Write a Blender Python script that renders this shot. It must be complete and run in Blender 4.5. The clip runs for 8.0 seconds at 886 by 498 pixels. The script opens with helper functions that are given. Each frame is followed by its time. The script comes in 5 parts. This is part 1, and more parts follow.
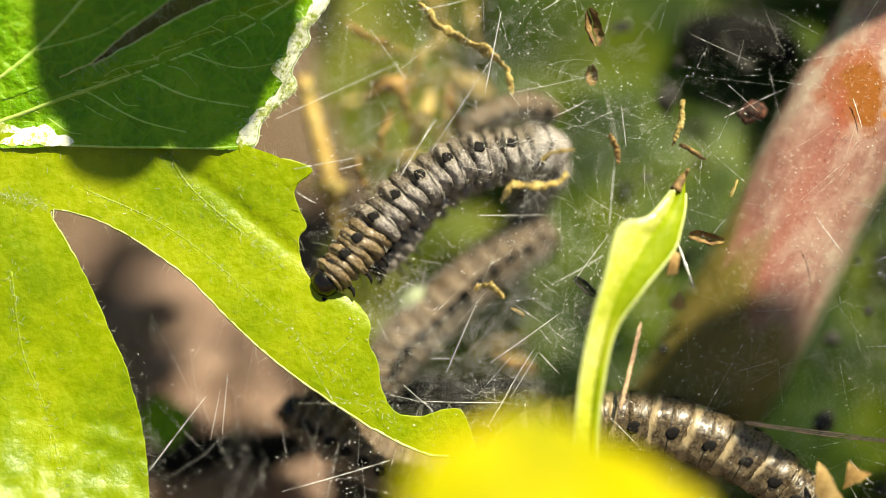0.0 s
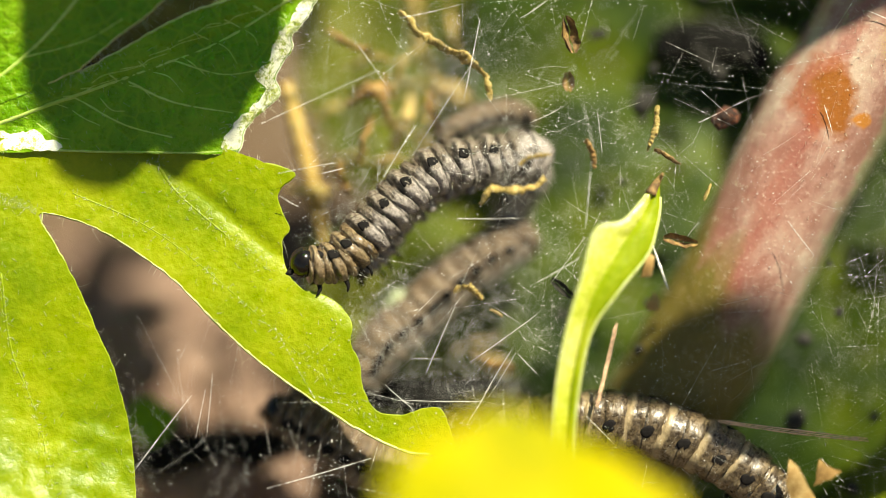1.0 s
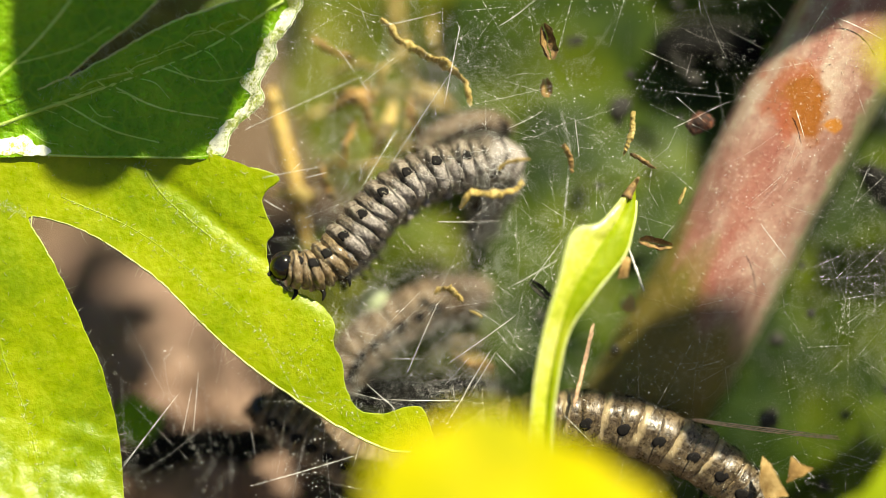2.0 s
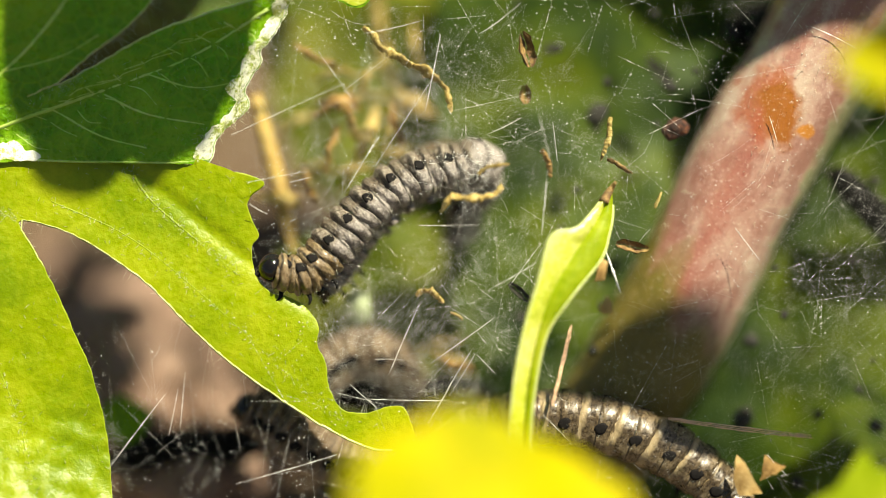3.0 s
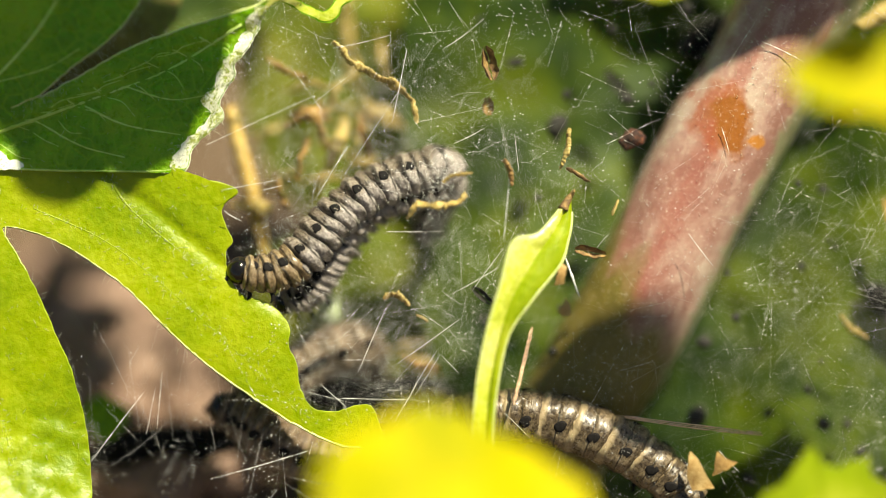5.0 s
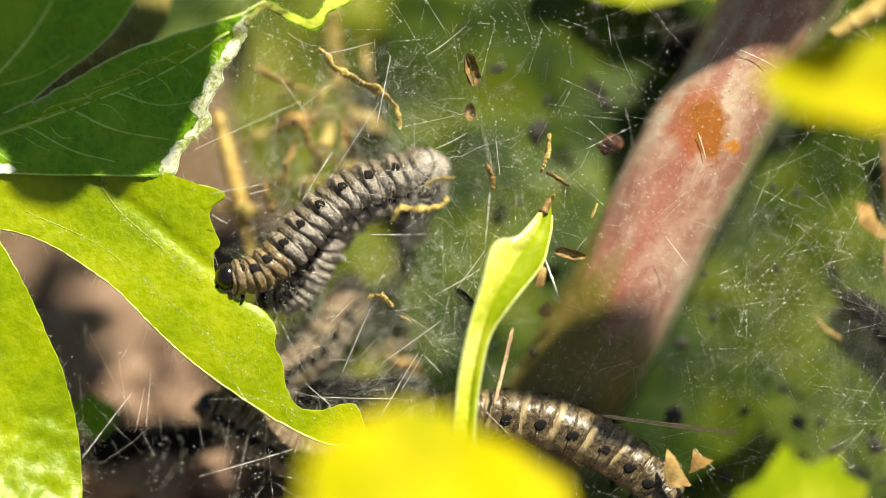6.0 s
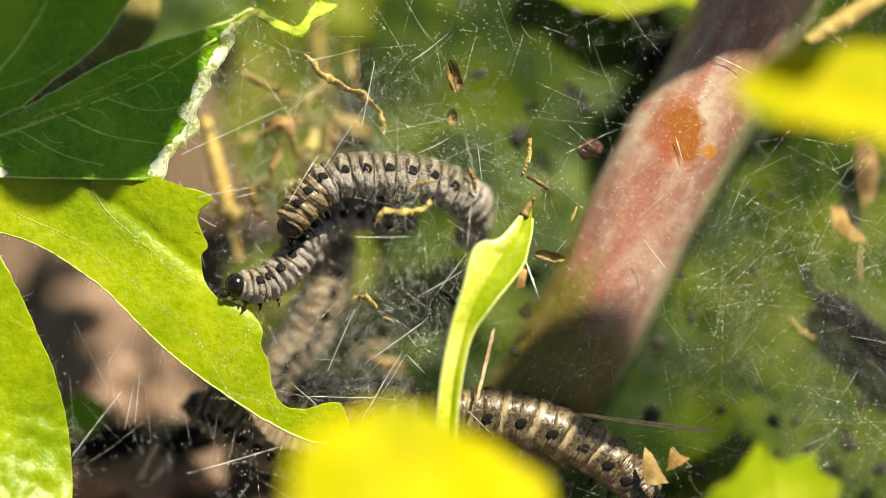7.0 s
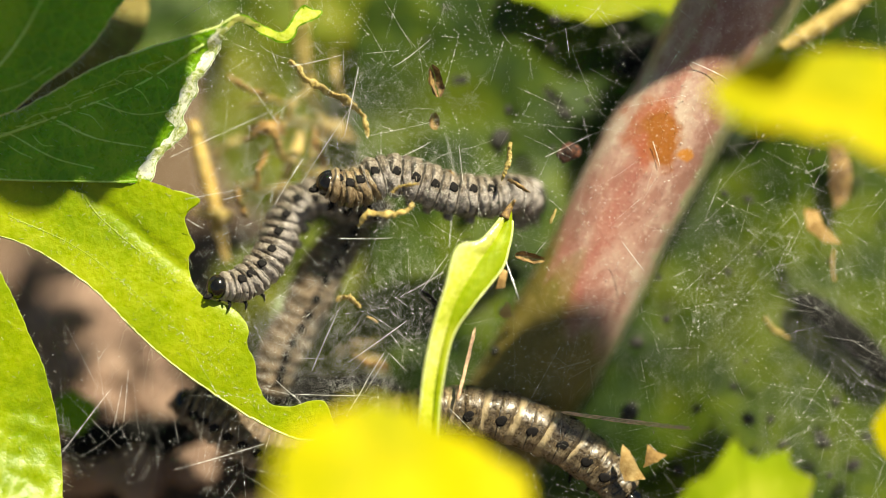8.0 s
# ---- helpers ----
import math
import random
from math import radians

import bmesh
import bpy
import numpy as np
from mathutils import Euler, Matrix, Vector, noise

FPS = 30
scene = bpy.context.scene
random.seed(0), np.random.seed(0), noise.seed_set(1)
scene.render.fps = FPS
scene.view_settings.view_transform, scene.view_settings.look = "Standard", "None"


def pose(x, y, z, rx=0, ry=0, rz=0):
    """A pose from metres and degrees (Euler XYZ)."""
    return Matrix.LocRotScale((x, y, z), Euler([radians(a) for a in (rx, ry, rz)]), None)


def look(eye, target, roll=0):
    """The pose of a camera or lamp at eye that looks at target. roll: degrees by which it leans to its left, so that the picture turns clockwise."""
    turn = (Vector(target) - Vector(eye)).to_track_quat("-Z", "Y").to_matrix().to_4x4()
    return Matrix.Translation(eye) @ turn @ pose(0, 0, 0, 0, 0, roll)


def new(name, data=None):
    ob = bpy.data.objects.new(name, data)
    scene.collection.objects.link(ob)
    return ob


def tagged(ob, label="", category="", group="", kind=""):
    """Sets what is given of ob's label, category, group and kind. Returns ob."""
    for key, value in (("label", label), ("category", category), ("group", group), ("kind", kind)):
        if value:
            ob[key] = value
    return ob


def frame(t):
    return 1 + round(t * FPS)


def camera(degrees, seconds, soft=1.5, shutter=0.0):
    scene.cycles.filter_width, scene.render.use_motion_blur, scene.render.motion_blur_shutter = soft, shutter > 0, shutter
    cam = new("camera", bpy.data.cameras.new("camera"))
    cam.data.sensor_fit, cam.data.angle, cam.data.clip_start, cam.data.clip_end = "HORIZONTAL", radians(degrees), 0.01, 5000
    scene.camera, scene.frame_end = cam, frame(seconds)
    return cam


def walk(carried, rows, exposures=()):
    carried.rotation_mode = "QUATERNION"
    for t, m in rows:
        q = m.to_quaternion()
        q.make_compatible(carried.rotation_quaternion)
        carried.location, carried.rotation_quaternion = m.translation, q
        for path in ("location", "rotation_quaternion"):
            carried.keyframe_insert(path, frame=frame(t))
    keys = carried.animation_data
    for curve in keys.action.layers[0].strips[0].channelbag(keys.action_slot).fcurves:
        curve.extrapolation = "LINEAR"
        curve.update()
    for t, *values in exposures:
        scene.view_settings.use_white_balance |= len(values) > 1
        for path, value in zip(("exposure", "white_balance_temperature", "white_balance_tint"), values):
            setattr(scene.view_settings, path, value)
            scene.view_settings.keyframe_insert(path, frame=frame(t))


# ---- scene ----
# The plant is seen from obliquely above. SLOPE is the leaf's plane: x across, y up the slope, z out of it.
SLOPE = pose(0, 0, 0.020, 45, 0, 0)
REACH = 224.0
cam = camera(14.0, 8.0, soft=0.85)
ROWS = [
    (0.0, 0.000, 0.000, 224.04, 0.0000, 0.0000, 0.000),
    (0.5, 0.182, 0.023, 226.47, 0.0134, -0.1075, 0.000),
    (1.0, 0.379, 0.048, 229.18, 0.0282, -0.2207, 0.000),
    (1.5, 0.566, 0.070, 231.77, 0.0403, -0.3264, -0.010),
    (3.0, 1.127, 0.158, 239.70, 0.0879, -0.6290, -0.040),
    (3.5, 1.303, 0.184, 242.28, 0.1017, -0.7189, -0.035),
    (4.0, 1.474, 0.216, 244.95, 0.1176, -0.8040, -0.030),
    (4.5, 1.648, 0.241, 247.55, 0.1299, -0.8904, -0.025),
    (6.0, 2.198, 0.319, 255.98, 0.1664, -1.1477, 0.005),
    (6.5, 2.372, 0.340, 258.70, 0.1757, -1.2270, 0.030),
    (7.0, 2.572, 0.366, 261.61, 0.1870, -1.3145, 0.050),
    (7.5, 2.760, 0.384, 264.50, 0.1942, -1.3953, 0.070),
    (8.0, 2.968, 0.394, 267.48, 0.1967, -1.4836, 0.085),
]
walk(cam, [(t, SLOPE @ pose(x / 1000, y / 1000, z / 1000, rx, ry, rz)) for t, x, y, z, rx, ry, rz in ROWS], exposures=[(0.0, 1.2, 7400, 2), (8.0, 1.2, 7400, 2)])
focus = new("focus_mark")
focus.matrix_world = SLOPE
cam.data.dof.use_dof, cam.data.dof.focus_object, cam.data.dof.aperture_fstop = True, focus, 4.3

# ---- light ----
SUN = Vector((0.32, 0.75, 0.60)).normalized()          # towards the sun, in SLOPE's axes
sun_dir = SLOPE.to_3x3() @ SUN
world = bpy.data.worlds.new("sky")
scene.world = world
world.use_nodes = True
wn = world.node_tree
sky = wn.nodes.new("ShaderNodeTexSky")
sky.sky_type, sky.sun_disc = "NISHITA", False
sky.sun_elevation = math.asin(sun_dir.z)
sky.sun_rotation = math.atan2(sun_dir.x, sun_dir.y)
wn.links.new(sky.outputs[0], wn.nodes["Background"].inputs[0])
wn.nodes["Background"].inputs[1].default_value = 0.036
sun_data = bpy.data.lights.new("sun", "SUN")
sun_data.energy, sun_data.angle, sun_data.color = 5.0, radians(1.2), (1.0, 0.93, 0.80)
sun = new("sun", sun_data)
sun.matrix_world = look(sun_dir * 2, (0, 0, 0))

# ---- materials ----
class Nodes:
    """A short hand for node materials; texture places are in millimetres of the object's own space."""

    def __init__(self, name):
        self.mat = bpy.data.materials.new(name)
        self.mat.use_nodes = True
        self.tree = self.mat.node_tree
        self.tree.nodes.clear()
        self.out = self.node("OutputMaterial")
        self.coord = self.node("TexCoord").outputs["Object"]
        self.mm = self.vmath("SCALE", self.coord, scale=1000.0)

    def node(self, kind):
        return self.tree.nodes.new("ShaderNode" + kind)

    def put(self, socket, value):
        if isinstance(value, bpy.types.NodeSocket):
            self.tree.links.new(value, socket)
        elif value is not None:
            if socket.type == "RGBA" and len(value) == 3:
                value = (*value, 1)
            socket.default_value = value

    def vmath(self, op, a, b=None, scale=None):
        n = self.node("VectorMath")
        n.operation = op
        self.put(n.inputs[0], a)
        self.put(n.inputs[1], b)
        if scale is not None:
            self.put(n.inputs["Scale"], scale)
        return n.outputs[0]

    def math(self, op, a, b=None, clamp=False):
        n = self.node("Math")
        n.operation, n.use_clamp = op, clamp
        self.put(n.inputs[0], a)
        self.put(n.inputs[1], b)
        return n.outputs[0]

    def noise(self, scale, detail=3.0, rough=0.55, at=None, warp=0.0):
        n = self.node("TexNoise")
        self.put(n.inputs["Vector"], at or self.mm)
        n.inputs["Scale"].default_value, n.inputs["Detail"].default_value = scale, detail
        n.inputs["Roughness"].default_value, n.inputs["Distortion"].default_value = rough, warp
        return n.outputs["Fac"]

    def cells(self, scale, feature="DISTANCE_TO_EDGE", at=None):
        n = self.node("TexVoronoi")
        n.feature = feature
        self.put(n.inputs["Vector"], at or self.mm)
        n.inputs["Scale"].default_value = scale
        return n.outputs["Distance"]

    def ramp(self, fac, *stops):
        n = self.node("ValToRGB")
        self.put(n.inputs[0], fac)
        while len(n.color_ramp.elements) < len(stops):
            n.color_ramp.elements.new(0.5)
        for e, (p, c) in zip(n.color_ramp.elements, stops):
            e.position = p
            e.color = (*c, 1) if isinstance(c, tuple) else (c, c, c, 1)
        return n.outputs[0]

    def mix(self, fac, a, b, blend="MIX"):
        n = self.node("Mix")
        n.data_type, n.blend_type = "RGBA", blend
        self.put(n.inputs[0], fac)
        self.put(n.inputs[6], a)
        self.put(n.inputs[7], b)
        return n.outputs[2]

    def bump(self, height, distance, strength=1.0):
        n = self.node("Bump")
        n.inputs["Strength"].default_value, n.inputs["Distance"].default_value = strength, distance
        self.put(n.inputs["Height"], height)
        return n.outputs[0]

    def principled(self, colour, rough=0.5, normal=None, **more):
        n = self.node("BsdfPrincipled")
        self.put(n.inputs["Base Color"], colour)
        self.put(n.inputs["Roughness"], rough)
        if normal:
            self.put(n.inputs["Normal"], normal)
        for k, v in more.items():
            self.put(n.inputs[k.replace("_", " ")], v)
        return n.outputs[0]

    def shade(self, *shaders):
        """The surface: one shader, or (fac, a, b)."""
        if len(shaders) == 3:
            n = self.node("MixShader")
            for s, v in zip(n.inputs, shaders):
                self.put(s, v)
            shaders = (n.outputs[0],)
        self.tree.links.new(shaders[0], self.out.inputs[0])
        return self.mat

    def random(self):
        return self.node("ObjectInfo").outputs["Random"]

    def island(self):
        return self.node("NewGeometry").outputs["Random Per Island"]


def leaf_material(name, dark, mid, light, through_light, amount=0.45, rough=0.42, cell=0.55, relief=0.00009, shine=0.35, net_mix=0.22):
    """A green blade: blotches, a net of fine veins, and light passing through."""
    n = Nodes(name)
    big = n.noise(0.16, 3, 0.5)
    fine = n.noise(2.2, 4, 0.6)
    net = n.cells(cell)
    vein = n.ramp(net, (0.0, 1.0), (0.09, 0.0))
    colour = n.ramp(n.math("ADD", n.math("MULTIPLY", big, 0.7), n.math("MULTIPLY", fine, 0.3)), (0.40, dark), (0.5, mid), (0.61, light))
    colour = n.mix(n.math("MULTIPLY", vein, net_mix), colour, light)
    specks = n.ramp(n.noise(5.5, 2, 0.5), (0.70, 0.0), (0.76, 1.0))
    colour = n.mix(n.math("MULTIPLY", specks, 0.22), colour, (0.58, 0.64, 0.16))
    height = n.math("ADD", n.math("MULTIPLY", net, 0.8), n.math("MULTIPLY", fine, 0.6))
    normal = n.bump(height, relief)
    face = n.principled(colour, n.ramp(fine, (0.3, rough - 0.1), (0.7, rough + 0.14)), normal, Specular_IOR_Level=shine)
    back = n.node("BsdfTranslucent")
    n.put(back.inputs[0], n.mix(0.35, colour, through_light))
    n.put(back.inputs["Normal"], normal)
    return n.shade(amount, face, back.outputs[0])


LEAF = leaf_material("leaf_green", (0.20, 0.30, 0.002), (0.285, 0.375, 0.002), (0.39, 0.455, 0.008), (0.52, 0.63, 0.003), 0.40, 0.36, 0.55, 0.00010, 0.45)
# the leaf green again, with the upper lobes' shade put into its colour
LEAF_SHADE_GREEN = leaf_material("leaf_deep_green", (0.11, 0.29, 0.002), (0.155, 0.36, 0.003), (0.25, 0.45, 0.012), (0.42, 0.60, 0.004), 0.28, 0.30, 0.80, 0.0003, 0.42, 0.6)
LEAF_RIB = leaf_material("leaf_rib", (0.24, 0.335, 0.006), (0.28, 0.37, 0.010), (0.36, 0.44, 0.035), (0.5, 0.62, 0.02), 0.3)
LEAF_RIB_DEEP = leaf_material("leaf_rib_deep", (0.38, 0.58, 0.09), (0.48, 0.66, 0.14), (0.58, 0.74, 0.24), (0.3, 0.5, 0.03), 0.2)
LEAF_YELLOW = leaf_material("leaf_yellow", (0.37, 0.38, 0.003), (0.50, 0.46, 0.004), (0.60, 0.53, 0.008), (0.84, 0.74, 0.005), 0.45, 0.6, shine=0.12)
LEAF_LIME = leaf_material("leaf_lime", (0.24, 0.34, 0.008), (0.33, 0.42, 0.012), (0.45, 0.50, 0.04), (0.52, 0.58, 0.02), 0.42, shine=0.2)
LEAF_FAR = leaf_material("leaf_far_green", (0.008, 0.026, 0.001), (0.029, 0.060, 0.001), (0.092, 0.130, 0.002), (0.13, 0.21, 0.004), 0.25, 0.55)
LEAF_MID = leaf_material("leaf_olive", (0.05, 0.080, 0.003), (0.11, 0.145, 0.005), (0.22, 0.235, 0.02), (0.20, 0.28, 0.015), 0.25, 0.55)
LEAF_PALE = leaf_material("leaf_pale", (0.50, 0.58, 0.04), (0.62, 0.66, 0.10), (0.74, 0.74, 0.26), (0.78, 0.82, 0.08), 0.26, 0.24, 0.9, 0.0001, 0.9)
LEAF_SHEER = leaf_material("leaf_sheer", (0.05, 0.70, 0.006), (0.07, 0.78, 0.008), (0.10, 0.84, 0.02), (0.06, 0.95, 0.03), 0.95)


def rim_material():
    """Gnawed, felted tissue: lime green under white specks that paint hairs and sunlit glare."""
    n = Nodes("leaf_rim")
    patch = n.noise(0.7, 3, 0.6)
    grain = n.noise(4.6, 4, 0.7)
    fleck = n.noise(9.0, 3, 0.6)
    green = n.ramp(fleck, (0.36, (0.26, 0.36, 0.015)), (0.62, (0.50, 0.56, 0.10)))
    white = n.ramp(n.math("ADD", n.math("MULTIPLY", patch, 0.5), n.math("ADD", n.math("MULTIPLY", grain, 0.35), n.math("MULTIPLY", fleck, 0.15))), (0.458, 0.0), (0.515, 1.0))
    colour = n.mix(white, green, (0.90, 0.91, 0.74))
    return n.shade(n.principled(colour, 0.3, n.bump(n.math("ADD", grain, n.math("MULTIPLY", fleck, 0.6)), 0.00004), Specular_IOR_Level=0.8))


RIM = rim_material()


def dull(name, a, b, c, scale=1.2, rough=0.75, relief=0.0001, spread=0.0):
    """A matt natural surface in three shades at two scales."""
    n = Nodes(name)
    f = n.math("ADD", n.math("MULTIPLY", n.noise(scale, 4, 0.6), 0.6), n.math("MULTIPLY", n.noise(scale * 6, 3, 0.6), 0.4))
    if spread:
        f = n.math("ADD", f, n.math("MULTIPLY", n.math("SUBTRACT", n.random(), 0.5), spread))
    return n.shade(n.principled(n.ramp(f, (0.32, a), (0.5, b), (0.68, c)), rough, n.bump(n.noise(scale * 5, 4, 0.65), relief)))


SOIL = dull("soil", (0.034, 0.021, 0.011), (0.095, 0.060, 0.034), (0.20, 0.138, 0.085), 0.35, 0.9, 0.0006)
STONE = dull("stone_buff", (0.09, 0.052, 0.036), (0.23, 0.145, 0.105), (0.37, 0.26, 0.20), 0.34, 0.8, 0.0002)
DRY = dull("dry_leaf", (0.15, 0.08, 0.025), (0.34, 0.20, 0.06), (0.54, 0.38, 0.16), 1.2, 0.7, 0.0001, spread=0.25)
STRAW = dull("straw", (0.22, 0.13, 0.03), (0.44, 0.32, 0.09), (0.64, 0.53, 0.25), 2.4, 0.6, 0.0001)
STALK = dull("dry_stalk", (0.30, 0.17, 0.03), (0.46, 0.30, 0.07), (0.58, 0.45, 0.17), 1.0, 0.6, 0.0001)
FRASS = dull("frass", (0.008, 0.008, 0.007), (0.022, 0.021, 0.017), (0.06, 0.055, 0.04), 3.0, 0.8, 0.0001)
HUSK = dull("seed_husk", (0.03, 0.018, 0.008), (0.16, 0.09, 0.03), (0.45, 0.3, 0.1), 1.6, 0.6, 0.0001)
BERRY = dull("dry_bud", (0.008, 0.004, 0.003), (0.035, 0.012, 0.006), (0.30, 0.10, 0.04), 2.4, 0.7, 0.0001)
LEAF_BROWN = dull("leaf_withering", (0.10, 0.07, 0.012), (0.19, 0.145, 0.03), (0.30, 0.25, 0.07), 0.3, 0.6, 0.0001)
LEAF_BLEACHED = dull("leaf_bleached", (0.20, 0.25, 0.12), (0.30, 0.36, 0.20), (0.42, 0.47, 0.31), 0.5, 0.6, 0.0001)
VEIN = dull("vein", (0.34, 0.42, 0.08), (0.46, 0.52, 0.18), (0.62, 0.64, 0.36), 1.5, 0.5, 0.00004)


def stem_material():
    """Pink bark, streaked red along the stem, greener and with painted shade towards its foot, with an orange scar."""
    n = Nodes("stem_bark")
    axis = (0.43, 0.90, 0.0)

    def along(way):
        dot = n.node("VectorMath")
        dot.operation = "DOT_PRODUCT"
        n.put(dot.inputs[0], n.mm)
        n.put(dot.inputs[1], way)
        return dot.outputs["Value"]

    def near(x, y, z, squeeze):
        d = n.vmath("SUBTRACT", n.mm, (x, y, z))
        d = n.vmath("MULTIPLY", d, squeeze)
        length = n.node("VectorMath")
        length.operation = "LENGTH"
        n.put(length.inputs[0], d)
        return length.outputs["Value"]

    stretched = n.vmath("SUBTRACT", n.mm, n.vmath("SCALE", axis, scale=n.math("MULTIPLY", along(axis), 0.6)))
    streak = n.noise(0.30, 3, 0.5, at=stretched, warp=0.35)
    blot = n.noise(0.17, 3, 0.5, at=n.vmath("ADD", stretched, (4, 7, 2)), warp=0.4)
    mottle = n.noise(0.9, 4, 0.6, at=n.vmath("ADD", n.mm, (1, 5, 3)))
    grain = n.noise(4.5, 4, 0.65)
    across = along((0.90, -0.43, 0.0))
    thin = n.noise(1.5, 4, 0.6, at=stretched, warp=0.5)
    f = n.math("ADD", n.math("MULTIPLY", streak, 0.50), n.math("ADD", n.math("MULTIPLY", mottle, 0.28), n.math("MULTIPLY", thin, 0.22)))
    colour = n.ramp(f, (0.42, (0.255, 0.128, 0.100)), (0.475, (0.320, 0.192, 0.155)), (0.525, (0.365, 0.240, 0.190)), (0.59, (0.41, 0.315, 0.250)))
    colour = n.mix(n.math("MULTIPLY", n.ramp(blot, (0.50, 0.0), (0.66, 1.0)), 0.5), colour, (0.255, 0.098, 0.072))
    # a dark red band beside the scar; lower down, yellowish tissue with shade painted in
    band = n.math("ABSOLUTE", n.math("ADD", n.math("ADD", across, 0.9), n.math("MULTIPLY", n.math("SUBTRACT", mottle, 0.5), 2.2)))
    colour = n.mix(n.math("MULTIPLY", n.ramp(band, (0.25, 1.0), (0.9, 0.0)), 0.55), colour, (0.25, 0.075, 0.055))
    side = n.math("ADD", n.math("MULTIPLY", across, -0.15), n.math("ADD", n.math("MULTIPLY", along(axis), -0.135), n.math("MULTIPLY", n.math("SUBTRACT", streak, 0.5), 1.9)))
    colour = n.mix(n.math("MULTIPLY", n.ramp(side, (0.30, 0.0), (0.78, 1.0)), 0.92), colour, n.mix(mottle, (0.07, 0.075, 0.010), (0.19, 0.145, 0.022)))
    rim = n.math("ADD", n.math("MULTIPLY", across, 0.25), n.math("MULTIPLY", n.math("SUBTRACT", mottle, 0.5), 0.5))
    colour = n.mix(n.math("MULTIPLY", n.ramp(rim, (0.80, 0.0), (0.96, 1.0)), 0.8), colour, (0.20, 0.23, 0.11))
    wob = n.math("MULTIPLY", n.math("SUBTRACT", n.noise(0.6, 3), 0.5), 1.3)
    colour = n.mix(n.math("MULTIPLY", n.ramp(n.math("ADD", near(3.4, 9.3, 4.0, (0.42, 0.30, 0.15)), wob), (0.60, 1.0), (1.05, 0.0)), 0.75), colour, (0.29, 0.070, 0.025))
    colour = n.mix(n.ramp(n.math("ADD", near(4.25, 8.9, 4.0, (0.55, 0.36, 0.2)), wob), (0.55, 1.0), (1.02, 0.0)), colour, (0.235, 0.078, 0.012))
    colour = n.mix(n.ramp(n.math("ADD", near(5.9, 7.6, 3.6, (1.0, 1.5, 0.2)), wob), (0.55, 1.0), (0.85, 0.0)), colour, (0.40, 0.16, 0.03))
    pale = n.ramp(grain, (0.60, 0.0), (0.66, 1.0))
    colour = n.mix(n.math("MULTIPLY", pale, 0.32), colour, (0.66, 0.56, 0.46))
    normal = n.bump(n.math("ADD", mottle, n.math("MULTIPLY", grain, 0.3)), 0.00007)
    return n.shade(n.principled(colour, n.ramp(grain, (0.35, 0.28), (0.65, 0.55)), normal, Specular_IOR_Level=0.4))


STEM = stem_material()


def skin_material(name, flank, dorsal, fold, folds, relief=0.00017, gloss=0.42, coat=0.12, band=None, band_at=0.0, band_wide=0.4, shine=0.45):
    """Wrinkled caterpillar skin: a warty pale flank, a mottled browner back, dark broken lines across it (at folds, in
    mm along the ring), and where wanted a pale band.
    """
    n = Nodes(name)
    sep = n.node("SeparateXYZ")
    n.put(sep.inputs[0], n.mm)
    x, y, z = sep.outputs
    blot = n.noise(0.75, 4, 0.65)
    wart = n.noise(3.6, 4, 0.65)
    across = n.vmath("MULTIPLY", n.mm, (0.9, 0.9, 2.0))
    wrinkle = n.noise(1.9, 4, 0.62, at=across, warp=0.8)
    fine = n.noise(8.0, 3, 0.6)
    f = n.math("ADD", n.math("MULTIPLY", blot, 0.34), n.math("ADD", n.math("MULTIPLY", wrinkle, 0.24), n.math("ADD", n.math("MULTIPLY", wart, 0.28), n.math("MULTIPLY", fine, 0.14))))
    pale = n.ramp(f, (0.37, flank[0]), (0.48, flank[1]), (0.61, flank[2]))
    brown = n.ramp(f, (0.40, dorsal[0]), (0.49, dorsal[1]), (0.59, dorsal[2]))
    r = n.math("SQRT", n.math("ADD", n.math("MULTIPLY", x, x), n.math("MULTIPLY", y, y)))
    up = n.math("ADD", n.math("DIVIDE", y, n.math("MAXIMUM", r, 0.01)), n.math("MULTIPLY", n.math("SUBTRACT", blot, 0.5), 1.5))
    colour = n.mix(n.ramp(up, (0.30, 0.0), (0.62, 1.0)), pale, brown)
    if band:
        d = n.math("ABSOLUTE", n.math("SUBTRACT", n.math("ADD", z, n.math("MULTIPLY", n.math("SUBTRACT", blot, 0.5), 0.9)), band_at))
        colour = n.mix(n.math("MULTIPLY", n.ramp(n.math("DIVIDE", d, band_wide), (0.35, 1.0), (1.0, 0.0)), 0.85), colour, band)
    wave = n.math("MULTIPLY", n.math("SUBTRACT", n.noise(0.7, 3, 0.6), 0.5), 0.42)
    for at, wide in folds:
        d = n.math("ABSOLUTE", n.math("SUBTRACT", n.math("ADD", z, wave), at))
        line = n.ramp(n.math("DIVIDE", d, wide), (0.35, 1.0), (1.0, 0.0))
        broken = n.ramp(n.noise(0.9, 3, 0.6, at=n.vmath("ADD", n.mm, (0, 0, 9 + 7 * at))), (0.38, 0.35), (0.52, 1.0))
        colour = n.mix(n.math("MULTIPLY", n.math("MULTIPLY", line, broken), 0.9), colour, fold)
    normal = n.bump(n.math("ADD", wrinkle, n.math("ADD", n.math("MULTIPLY", wart, 0.5), n.math("MULTIPLY", fine, 0.2))), relief)
    return n.shade(n.principled(colour, n.ramp(wart, (0.3, gloss - 0.14), (0.7, gloss + 0.14)), normal, Specular_IOR_Level=shine, Coat_Weight=coat, Coat_Roughness=0.2))


